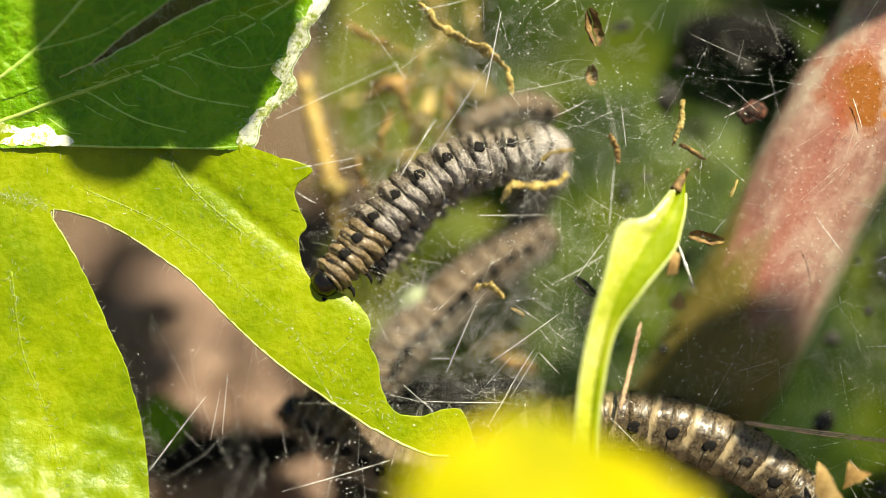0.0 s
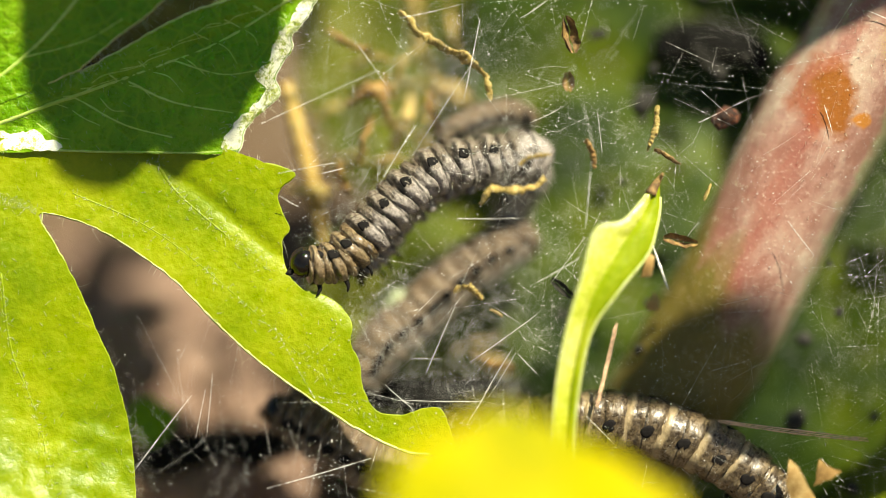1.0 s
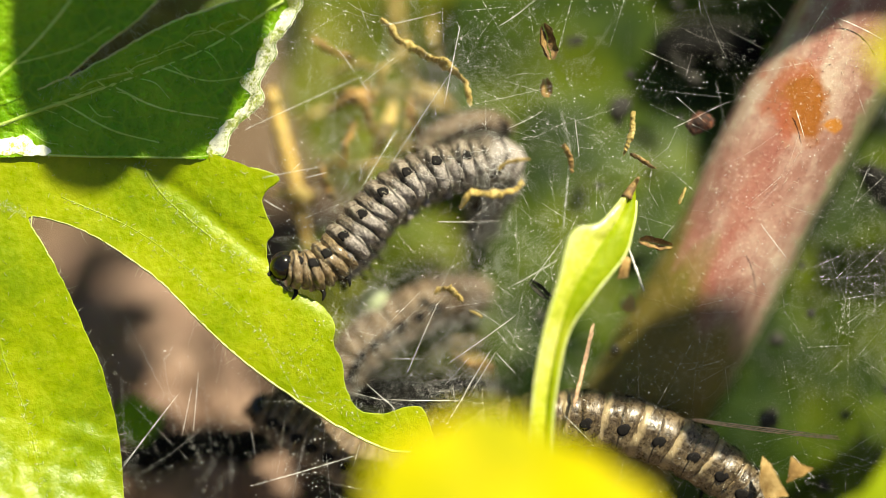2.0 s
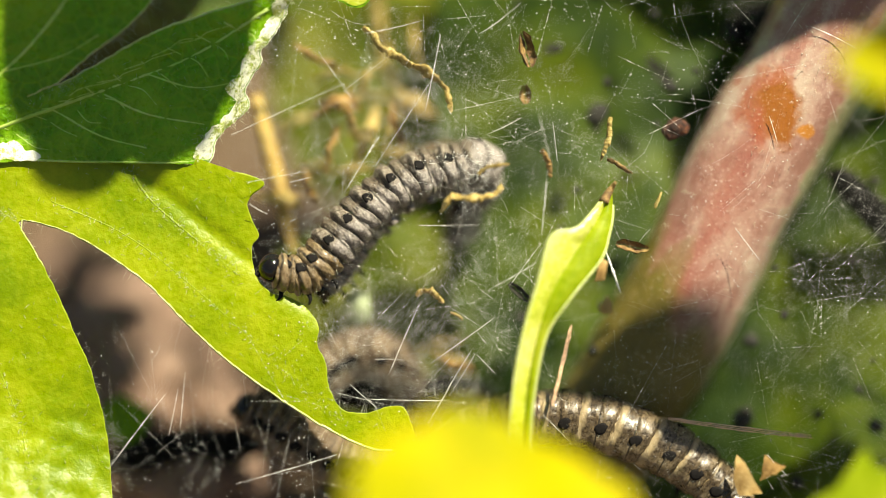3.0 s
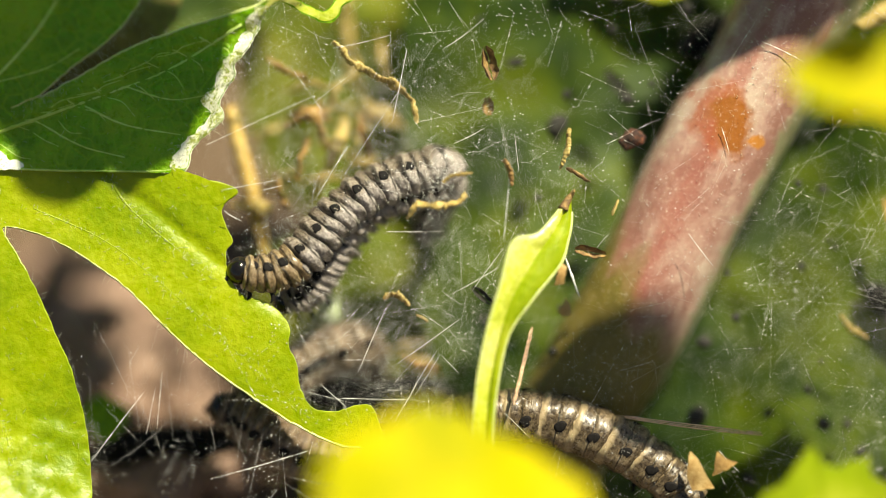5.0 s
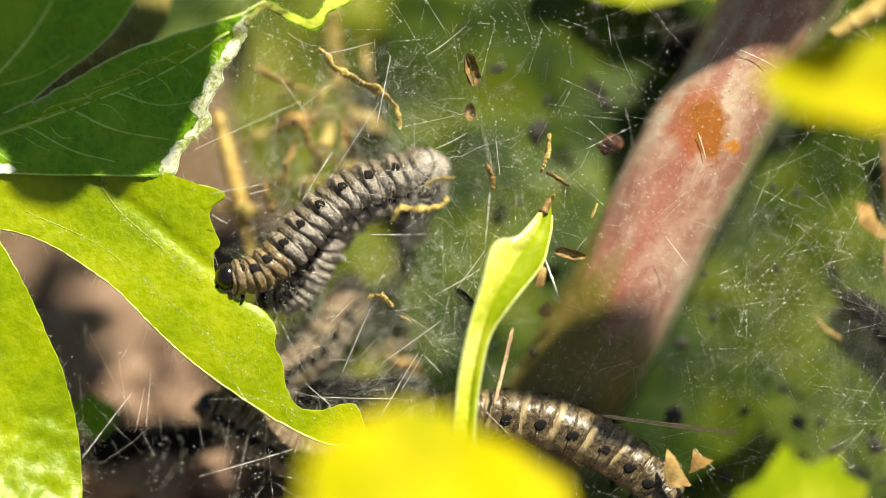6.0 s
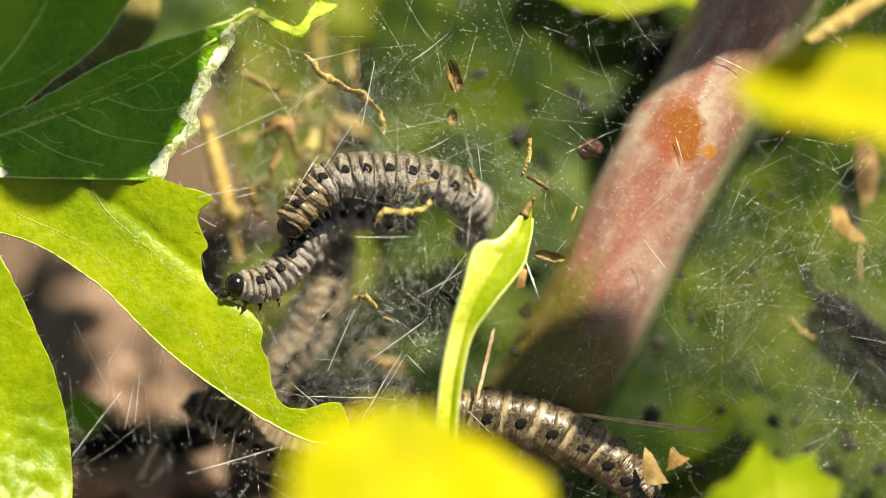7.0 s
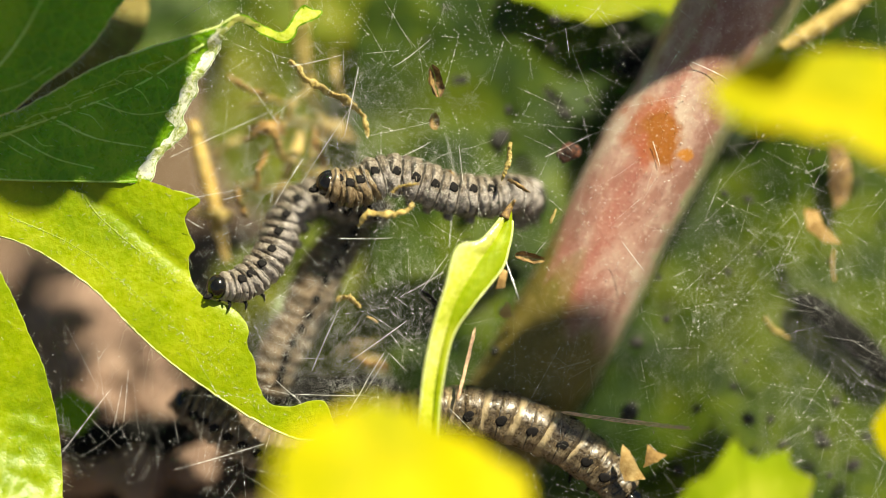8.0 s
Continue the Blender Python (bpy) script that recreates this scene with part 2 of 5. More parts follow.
GREY = ((0.075, 0.064, 0.057), (0.225, 0.198, 0.182), (0.44, 0.40, 0.375))
DRAB = ((0.035, 0.026, 0.018), (0.130, 0.102, 0.074), (0.32, 0.28, 0.235))
TAN = ((0.040, 0.026, 0.012), (0.15, 0.102, 0.052), (0.32, 0.245, 0.14))
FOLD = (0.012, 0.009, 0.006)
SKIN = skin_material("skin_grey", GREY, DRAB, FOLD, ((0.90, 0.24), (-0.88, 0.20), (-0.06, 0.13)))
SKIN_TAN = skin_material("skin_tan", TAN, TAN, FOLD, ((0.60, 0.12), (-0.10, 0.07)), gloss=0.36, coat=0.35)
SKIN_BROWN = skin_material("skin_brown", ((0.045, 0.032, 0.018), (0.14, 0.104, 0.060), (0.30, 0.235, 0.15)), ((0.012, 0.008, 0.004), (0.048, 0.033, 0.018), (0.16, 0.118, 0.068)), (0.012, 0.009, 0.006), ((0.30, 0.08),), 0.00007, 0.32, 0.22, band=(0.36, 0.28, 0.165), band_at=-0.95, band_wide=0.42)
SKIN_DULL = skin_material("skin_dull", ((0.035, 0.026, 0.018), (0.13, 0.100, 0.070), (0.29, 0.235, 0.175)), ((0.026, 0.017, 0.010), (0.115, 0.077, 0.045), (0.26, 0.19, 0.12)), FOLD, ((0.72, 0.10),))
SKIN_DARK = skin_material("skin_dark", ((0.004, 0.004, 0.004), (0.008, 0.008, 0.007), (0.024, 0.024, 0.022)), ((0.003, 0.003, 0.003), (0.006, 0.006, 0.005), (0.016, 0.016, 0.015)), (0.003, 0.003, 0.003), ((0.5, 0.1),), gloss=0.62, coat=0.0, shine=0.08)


def plain(name, colour, rough, relief=0.00004, **more):
    n = Nodes(name)
    v = n.ramp(n.noise(4.0, 3), (0.3, tuple(0.6 * c for c in colour)), (0.7, tuple(1.3 * c for c in colour)))
    return n.shade(n.principled(v, rough, n.bump(n.noise(9.0, 3), relief), **more))


BLACK = plain("black_spot", (0.006, 0.005, 0.005), 0.8, Specular_IOR_Level=0.2)
HEAD = plain("head_shell", (0.006, 0.005, 0.004), 0.16, 0.000008, Specular_IOR_Level=0.5)
HAIR = plain("pale_hair", (0.62, 0.64, 0.50), 0.35)
SILK = plain("silk", (0.76, 0.76, 0.74), 0.2, Specular_IOR_Level=1.0)
SILK_TAN = plain("silk_tan", (0.70, 0.46, 0.30), 0.3, Specular_IOR_Level=0.9)

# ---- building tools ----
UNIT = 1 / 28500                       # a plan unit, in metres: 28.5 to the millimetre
rnd = random.Random(7)


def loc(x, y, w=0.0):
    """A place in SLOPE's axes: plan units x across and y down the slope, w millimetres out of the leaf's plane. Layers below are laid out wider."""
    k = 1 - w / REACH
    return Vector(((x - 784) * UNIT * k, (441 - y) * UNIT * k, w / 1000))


def thing(name, x, y, w, label, category, group="", kind=""):
    ob = new(name)
    ob.empty_display_size = 0.001
    ob.matrix_world = SLOPE @ Matrix.Translation(loc(x, y, w))
    return tagged(ob, label, category, group, kind)


def part(name, bm, material, parent, label="", smooth=True, group="", kind=""):
    me = bpy.data.meshes.new(name)
    if smooth:
        for f in bm.faces:
            f.smooth = True
    bm.normal_update()
    bm.to_mesh(me)
    bm.free()
    me.materials.append(material)
    ob = new(name, me)
    if parent is not None:
        ob.parent = parent
    return tagged(ob, label, "", group, kind)


def again(ob, parent, m=None):
    """One more part on the same mesh."""
    o = new(ob.name.split(".")[0], ob.data)
    o.parent = parent
    o.matrix_basis = ob.matrix_basis if m is None else m
    return o


def catmull(points, n):
    """n + 1 even steps along a smooth line through the points."""
    p = [Vector(q) for q in points]
    p = [2 * p[0] - p[1]] + p + [2 * p[-1] - p[-2]]
    dense = []
    for i in range(1, len(p) - 2):
        a, b, c, d = p[i - 1:i + 3]
        for k in range(16):
            t = k / 16
            dense.append(0.5 * (2 * b + (c - a) * t + (2 * a - 5 * b + 4 * c - d) * t * t + (3 * b - a - 3 * c + d) * t ** 3))
    dense.append(p[-2])
    way = [0.0]
    for a, b in zip(dense, dense[1:]):
        way.append(way[-1] + (b - a).length)
    out, j = [], 0
    for k in range(n + 1):
        s = way[-1] * k / n
        while j < len(way) - 2 and way[j + 1] < s:
            j += 1
        f = (s - way[j]) / max(way[j + 1] - way[j], 1e-12)
        out.append(dense[j].lerp(dense[j + 1], f))
    return out


def tube(bm, points, radius, sides=6, cap=True, flat=1.0):
    """A round rod along points; radius: a number or a function of 0..1."""
    pts = [Vector(p) for p in points]
    n = len(pts)
    side, rings = None, []
    for i, p in enumerate(pts):
        along = (pts[min(i + 1, n - 1)] - pts[max(i - 1, 0)]).normalized()
        if side is None:
            side = along.orthogonal().normalized()
        side = (side - along * side.dot(along)).normalized()
        up = along.cross(side)
        r = radius(i / (n - 1)) if callable(radius) else radius
        rings.append([bm.verts.new(p + (side * math.cos(a) + up * math.sin(a) * flat) * r) for a in (2 * math.pi * k / sides for k in range(sides))])
    for a, b in zip(rings, rings[1:]):
        for k in range(sides):
            bm.faces.new((a[k], a[(k + 1) % sides], b[(k + 1) % sides], b[k]))
    if cap:
        bm.faces.new(rings[0][::-1])
        bm.faces.new(rings[-1])
    return rings


def inside(x, y, poly):
    hit, j = False, len(poly) - 1
    for i in range(len(poly)):
        (xi, yi), (xj, yj) = poly[i], poly[j]
        if (yi > y) != (yj > y) and x < (xj - xi) * (y - yi) / (yj - yi) + xi:
            hit = not hit
        j = i
    return hit


def smooth_outline(points, step=6.0, rough=0.0, seed=0.0):
    """A closed outline through the corner points, evenly stepped, with a finely uneven edge."""
    loop = [Vector((x, y, 0)) for x, y in points]
    length = sum((a - b).length for a, b in zip(loop, loop[1:] + loop[:1]))
    pts = catmull(loop + [loop[0]], max(12, int(length / step)))[:-1]
    out = []
    for i, p in enumerate(pts):
        t = (pts[(i + 1) % len(pts)] - pts[i - 1]).normalized()
        d = rough * (noise.noise(p * 0.045 + Vector((seed, 0, 0))) + 0.7 * noise.noise(p * 0.13 + Vector((0, seed, 0))))
        out.append((p.x + t.y * d, p.y - t.x * d))
    return out


def straight_outline(points, step=4.0, rough=0.0):
    """A closed outline with sharp corners."""
    out = []
    for (ax, ay), (bx, by) in zip(points, list(points[1:]) + [points[0]]):
        n = max(1, int(math.hypot(bx - ax, by - ay) / step))
        for k in range(n):
            x, y = ax + (bx - ax) * k / n, ay + (by - ay) * k / n
            d = rough * noise.noise(Vector((x, y, 3)) * 0.08)
            out.append((x + d, y + d))
    return out


def toothed(points, step=6.0, tooth=60.0, depth=10.0):
    """An outline with rounded saw teeth."""
    base = smooth_outline(points, step)
    out, s = [], 0.0
    for i, p in enumerate(base):
        q, r = base[(i + 1) % len(base)], base[i - 1]
        t = Vector((q[0] - r[0], q[1] - r[1])).normalized()
        d = depth * (abs(math.sin(math.pi * s / tooth)) ** 0.7 - 0.6)
        s += math.hypot(q[0] - p[0], q[1] - p[1])
        out.append((p[0] + t.y * d, p[1] - t.x * d))
    return out


def blade(outline, height, origin, grid=12.0, thick=0.22):
    """A thin sheet within an outline, w = height(x, y), with two faces and a rim."""
    from mathutils import geometry
    xs, ys = [p[0] for p in outline], [p[1] for p in outline]
    pts = [Vector(p) for p in outline]
    n = len(pts)
    y, row = min(ys), 0
    while y < max(ys):
        x = min(xs) + (grid / 2 if row % 2 else 0)
        while x < max(xs):
            q = (x + rnd.uniform(-2, 2), y + rnd.uniform(-2, 2))
            if inside(*q, outline) and min((q[0] - px) ** 2 + (q[1] - py) ** 2 for px, py in outline) > (0.5 * grid) ** 2:
                pts.append(Vector(q))
            x += grid
        y += grid * 0.87
        row += 1
    flat, _, faces, *_ = geometry.delaunay_2d_cdt(pts, [(i, (i + 1) % n) for i in range(n)], [list(range(n))], 1, 1e-4)
    bm = bmesh.new()
    centre = loc(*origin)
    top, low = [], []
    for p in flat:
        w = height(p.x, p.y)
        top.append(bm.verts.new(loc(p.x, p.y, w) - centre))
        low.append(bm.verts.new(loc(p.x, p.y, w - thick) - centre))
    for f in faces:
        a = (flat[f[1]] - flat[f[0]]).cross(flat[f[2]] - flat[f[0]])
        g = f if a < 0 else f[::-1]
        bm.faces.new([top[i] for i in g])
        bm.faces.new([low[i] for i in g[::-1]])
    edges = [e for e in bm.edges if len(e.link_faces) == 1]
    index = {v: i for i, v in enumerate(top)}
    walls = {}

    def wall(i):
        if i not in walls:
            walls[i] = bm.verts.new(top[i].co), bm.verts.new(low[i].co)
        return walls[i]

    pairs = [(index[e.verts[0]], index[e.verts[1]], e.link_faces[0]) for e in edges if e.verts[0] in index and e.verts[1] in index]
    for i, j, f in pairs:
        if [v for v in f.verts].index(top[j]) == ([v for v in f.verts].index(top[i]) + 1) % 3:
            i, j = j, i
        (a, b), (c, d) = wall(i), wall(j)
        bm.faces.new((a, c, d, b))
    return bm


def hairs(bm, outline, height, origin, share, length, out=1.0, radius=0.012, where=None):
    """Short curved hairs along a margin."""
    centre = loc(*origin)
    n = len(outline)
    cx, cy = sum(p[0] for p in outline) / n, sum(p[1] for p in outline) / n
    for i in range(n):
        if rnd.random() > share or (where and not where(*outline[i])):
            continue
        x, y = outline[i]
        q, r = outline[(i + 1) % n], outline[i - 1]
        t = Vector((q[0] - r[0], q[1] - r[1]))
        if t.length < 1e-6:
            continue
        t.normalize()
        nx, ny = t.y, -t.x
        if inside(x + nx * 4, y + ny * 4, outline):
            nx, ny = -nx, -ny
        lean = rnd.uniform(-0.9, 0.9)
        l = length * rnd.uniform(0.5, 1.3)
        w = height(x, y) - 0.1
        bend = rnd.uniform(-0.4, 0.4)
        line = [loc(x + (nx * s + t.x * (lean * s + bend * s * s)) * l * out, y + (ny * s + t.y * (lean * s + bend * s * s)) * l * out, w + 0.012 * l * s * rnd.uniform(-0.3, 1)) - centre for s in (-0.1, 0.35, 0.7, 1.0)]
        tube(bm, line, lambda s: radius / 1000 * (1.05 - 0.8 * s), 3, False)

# ---- ground ----
def build_ground():
    """One sheet of soil out to the horizon: fine and lumpy below the plant, coarse far off."""
    bm = bmesh.new()
    size = [-60, -12, -3, -0.8, -0.3] + [i * 0.004 for i in range(-37, 38)] + [0.3, 0.8, 3, 12, 60]
    grid = []
    for y in size:
        row = []
        for x in size:
            near = max(0.0, 1 - max(abs(x), abs(y)) / 0.2)
            p = Vector((x, y, 0))
            z = near * (0.0030 * noise.noise(p * 60) + 0.0016 * noise.noise(p * 190)) - 0.0012
            row.append(bm.verts.new((x, y, z)))
        grid.append(row)
    for a, b in zip(grid, grid[1:]):
        for i in range(len(a) - 1):
            bm.faces.new((a[i], a[i + 1], b[i + 1], b[i]))
    ob = part("ground", bm, SOIL, None)
    tagged(ob, "dark crumbly garden soil with small lumps", "ground", kind="structure")


def on_ground(x, y):
    """Where the line of sight square to the leaf's plane through the plan place (x, y) comes down on the soil."""
    base = SLOPE @ loc(x, y, 0)
    way = SLOPE.to_3x3() @ Vector((0, 0, -1))
    d = -base.z / way.z
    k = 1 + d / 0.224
    p = SLOPE @ Vector(((x - 784) * UNIT * k, (441 - y) * UNIT * k, 0))
    return p + way * (p.z / -way.z)


def stone_mesh(bm, r, seed, squash=0.7):
    g = bmesh.ops.create_icosphere(bm, subdivisions=3, radius=1.0)
    for v in g["verts"]:
        p = v.co.copy()
        k = 1 + 0.45 * noise.noise(p * 1.1 + Vector((seed, 0, 0))) + 0.14 * noise.noise(p * 2.6 + Vector((0, seed, 0)))
        v.co = Vector((p.x * r[0], p.y * r[1], p.z * r[2] * squash)) * k / 1000


def build_stones():
    spots = [(310, 590, 5.2, 4.0), (390, 560, 4.2, 5.0), (300, 700, 3.4, 2.6), (420, 660, 3.2, 2.8), (400, 860, 4.6, 2.6), (640, 690, 2.6, 2.2),
             (300, 500, 3.4, 2.8), (365, 505, 3.0, 2.4), (330, 872, 3.6, 2.2), (430, 880, 3.4, 2.4), (250, 640, 2.6, 2.0), (350, 650, 2.2, 3.0), (455, 600, 2.2, 2.4), (360, 770, 2.4, 1.8), (470, 740, 2.5, 2.2), (540, 870, 3.0, 2.0), (180, 480, 3.0, 2.4)]
    for i, (x, y, a, b) in enumerate(spots):
        p = on_ground(x, y)
        bm = bmesh.new()
        stone_mesh(bm, (a, b, 3.0), i * 7.3)
        ob = part("stone", bm, STONE, None, group="stones on the soil")
        ob.matrix_world = Matrix.Translation((p.x, p.y, 0.0012)) @ pose(0, 0, 0, 0, 0, i * 50)
        tagged(ob, "small buff rounded stone lying on dark soil", "stone")


build_ground()
build_stones()

# ---- the lobed leaf that is eaten ----
def lower_height(x, y):
    v = 0.15 * math.sin(x * 0.011 + y * 0.006) + 0.12 * math.sin(y * 0.017 - x * 0.004)
    rib = math.exp(-((y - 262 - (x - 290) * 0.80) / 16) ** 2) if x > 260 else 0
    ramp = max(0.0, min(1.0, (y - 640) / 330))
    curl = (0.00004 * max(0.0, min(y, 980) - 700) ** 2 - 0.008 * ramp * ramp * (3 - 2 * ramp) * x) * min(1.0, max(0.0, (330 - x) / 60))
    pucker = 0.24 * noise.noise(Vector((x, y, 6)) * 0.034) * max(0.0, min(1.0, (y - 660) / 120)) * max(0.0, min(1.0, (320 - x) / 60))
    return v - 0.25 * rib + curl + pucker + 0.0007 * max(0, y - 600) - 0.02 + 0.04 * noise.noise(Vector((x, y, 0)) * 0.03)


def upper_height(x, y):
    lift = max(0.0, (262 - y) / 262)
    d = 600 - 0.52 * (y + 50) - x
    rim = 0.00016 * max(0.0, 55 - max(d, -60)) ** 2 if x > 300 else 0.0
    return 0.25 - min(rim, 1.2) + 0.25 * math.sin(x * 0.012) * lift + 0.9 * lift * lift - 0.35 * math.exp(-((y - 175 + (x - 150) * 0.45) / 20) ** 2) + 0.10 * noise.noise(Vector((x, y, 4)) * 0.022) + 0.05 * noise.noise(Vector((x, y, 9)) * 0.06)


def top_height(x, y):
    return upper_height(x, y) + 0.06 + 0.44 * max(0.0, min(1.0, (x - 120) / 140))


LOWER = [(-260, 236), (-100, 236), (40, 236), (160, 238), (300, 240), (420, 254), (500, 281), (552, 300), (530, 322), (518, 345), (530, 375), (541, 400), (528, 420), (529, 450),
         (540, 482), (565, 510), (604, 521), (638, 545), (653, 575), (651, 605), (668, 645), (674, 690), (700, 731), (745, 738), (788, 726), (816, 728), (832, 768), (836, 800), (765, 806),
         (680, 770), (600, 721), (500, 650), (420, 580), (330, 490), (250, 432), (195, 400), (140, 379), (88, 374), (118, 428), (160, 510), (196, 592), (222, 652), (246, 740), (259, 820), (263, 930), (255, 1060), (-260, 1060)]
UPPER = [(-260, 262), (-100, 261), (40, 262), (110, 259), (300, 263), (430, 264), (452, 258), (459, 226), (480, 197), (512, 172), (524, 152), (516, 128), (530, 100), (547, 72), (546, 48), (570, 22), (590, -12),
         (604, -48), (636, -74), (690, -46), (728, -30), (752, -44), (762, -66), (800, -84), (812, -100), (788, -104), (770, -112), (752, -92), (728, -56), (690, -68), (640, -92), (590, -66), (526, -45), (450, -22), (370, 6), (300, 40), (235, 78), (180, 108), (158, 116),
         (60, 140), (-20, 140), (-260, 150)]
TOP = [(-260, 190), (-20, 182), (150, 116), (166, 106), (230, 52), (311, -13), (388, -120), (450, -250), (300, -330), (-260, -330)]


def build_eaten_leaf():
    o = (300, 400, 0)
    leaf = thing("eaten_leaf", *o, "bright green lobed leaf with pale hairs and gnawed edges", "leaf")
    lo, up, tp = smooth_outline(LOWER, 5, 1.4, 3.0), smooth_outline(UPPER, 5, 2.4, 8.0), smooth_outline(TOP, 6, 2.0, 1.0)
    part("blade", blade(lo, lower_height, o), LEAF, leaf, "sunlit lime green lobes with ragged gnawed margin")
    part("blade", blade(up, upper_height, o), LEAF_SHADE_GREEN, leaf, "lobe with shade put into its deep green, gnawed along its rim")
    part("blade", blade(tp, top_height, o), LEAF_SHADE_GREEN, leaf, "upper lobe with shade put into its deep green")
    seen = lambda x, y: -60 < x < 900 and -250 < y < 960
    for line, h in ((lo, lower_height), (up, upper_height), (tp, upper_height)):
        if h is upper_height:
            seen = lambda x, y: -60 < x < 900 and -250 < y < 225
        bm = bmesh.new()
        hairs(bm, line, h, o, 0.36, 11, radius=0.009, where=seen)
        hairs(bm, line, h, o, 0.10, 22, radius=0.009, where=seen)
        part("hair_fringe", bm, HAIR, leaf, "short pale hairs along the margin", kind="stuff")
    # pale gnawed rim
    c = loc(*o)
    for line, h, keep in ((up, upper_height, lambda x, y: 400 < x < 632 and y > -120), (lo, lower_height, lambda x, y: x > 85 and y > 280)):
        run = [i for i in range(len(line)) if keep(*line[i])]
        bm = bmesh.new()
        tube(bm, [loc(*line[i], h(*line[i]) - 0.10) - c for i in run], lambda s: 0.00007 * (1 + 0.8 * noise.noise(Vector((s * 70, 0, 0)))), 7)
        part("gnawed_rim", bm, RIM if h is upper_height else LEAF_RIB, leaf, "pale cut edge of the blade")
    run = [i for i in range(len(lo)) if 92 < lo[i][0] < 838 and (-48 if lo[i][0] < 400 else 12 if lo[i][0] < 560 else 30) < lo[i][1] - 374 - 0.57 * (lo[i][0] - 88) < 62]
    bm = bmesh.new()
    tube(bm, [loc(*lo[i], lower_height(*lo[i]) - 0.03) - c for i in run], lambda s: 0.00009 * (1 - 0.6 * s) * (1 + 0.8 * noise.noise(Vector((s * 90, 3, 0)))), 7)
    part("pale_margin", bm, VEIN, leaf, "pale thickened margin of the lobe")
    for line, h, keep in ((up, upper_height, lambda x, y: 150 < x < 640 and y < 116 and y < 190 - 0.42 * x), (tp, top_height, lambda x, y: 100 < x < 460 and y > -240)):
        run = [i for i in range(len(line)) if keep(*line[i])]
        bm = bmesh.new()
        tube(bm, [loc(*line[i], h(*line[i]) - 0.08) - c for i in run], 0.00009, 6)
        part("leaf_margin", bm, VEIN, leaf, "thin pale margin")
    # an added whitish strip paints the sun glare along the upper lobe's rim
    run = [p for p in up if p[0] > 440 and -66 < p[1] < 258 and p[0] > 455 - 0.5 * (p[1] - 226) and p[0] < 625]
    inner = [(x - 24 - 22 * abs(noise.noise(Vector((x, y, 0)) * 0.021)) + 5 * noise.noise(Vector((x, y, 9)) * 0.11), y + 2 + 5 * noise.noise(Vector((y, x, 2)) * 0.09)) for x, y in run]
    strip = [(x - 1.5, y) for x, y in run] + inner[::-1]
    bm = blade(strip, lambda x, y: upper_height(x, y) + 0.03 + 0.035 * noise.noise(Vector((x, y, 0)) * 0.2), o, 5.0, 0.10)
    part("bleached_rim", bm, RIM, leaf, "added whitish strip painting sun glare on the rim")
    # a pale patch that paints the sunlit highlights where the lobes meet
    patch = smooth_outline([(-80, 226), (-10, 214), (40, 226), (84, 222), (104, 236), (130, 250), (104, 259), (20, 257), (-80, 259)], 5, 6, 4)
    bm = blade(patch, lambda x, y: upper_height(x, y) + 0.03 + 0.04 * noise.noise(Vector((x, y, 0)) * 0.2), o, 6.0, 0.08)
    part("leaf_base", bm, RIM, leaf, "added pale patch painting sunlit sparkle where the lobes meet")
    # a felt of short white hairs on the gnawed rim
    bm = bmesh.new()
    for x, y in run * 5:
        x, y = x - abs(rnd.gauss(0, 16)), y + rnd.gauss(0, 4)
        if inside(x, y, up):
            a, l = rnd.uniform(0, 6.3), rnd.uniform(4, 12)
            tube(bm, [loc(x + math.cos(a) * l * s, y + math.sin(a) * l * s, upper_height(x, y) + 0.05 + 0.25 * s) - c for s in (0, 0.5, 1)], 0.000012, 3, False)
    part("rim_felt", bm, HAIR, leaf, "felt of short white hairs on the rim", kind="stuff")
    # a paler strip laid over the narrow remnant of the lobe
    flap = smooth_outline([(604, -52), (636, -76), (690, -49), (728, -34), (750, -47), (760, -68), (798, -86), (808, -99), (788, -102), (771, -108), (754, -90), (728, -54), (690, -65), (640, -89), (612, -74)], 4, 1.5, 6)
    bm = blade(flap, lambda x, y: upper_height(x, y) + 0.03 + 0.03 * noise.noise(Vector((x, y, 0)) * 0.2), o, 5.0, 0.08)
    part("dried_flap", bm, LEAF_PALE, leaf, "pale strip laid over what is left of the gnawed lobe")
    # main veins
    ribs = [([(290, 262), (335, 330), (420, 405), (510, 480)], lower_height, 0.10), ([(-40, 345), (30, 352), (84, 368)], lower_height, 0.08), ([(20, 480), (40, 620), (86, 740), (130, 930)], lower_height, 0.11), ([(150, 335), (300, 405), (450, 525), (600, 665), (700, 752)], lower_height, 0.06),
            ([(-40, 230), (120, 170), (290, 110), (420, 60), (560, -30)], upper_height, 0.10), ([(240, 128), (330, 170), (440, 190)], upper_height, 0.06), ([(330, 95), (420, 120), (500, 110)], upper_height, 0.05),
            ([(150, 160), (240, 210), (330, 235)], upper_height, 0.06), ([(-60, 180), (60, 90), (160, -20), (240, -160)], top_height, 0.10), ([(60, 90), (170, 60), (240, 20)], top_height, 0.05)]
    ribs.append(([(100, 256), (200, 260), (300, 261), (380, 262), (448, 256)], upper_height, 0.055))
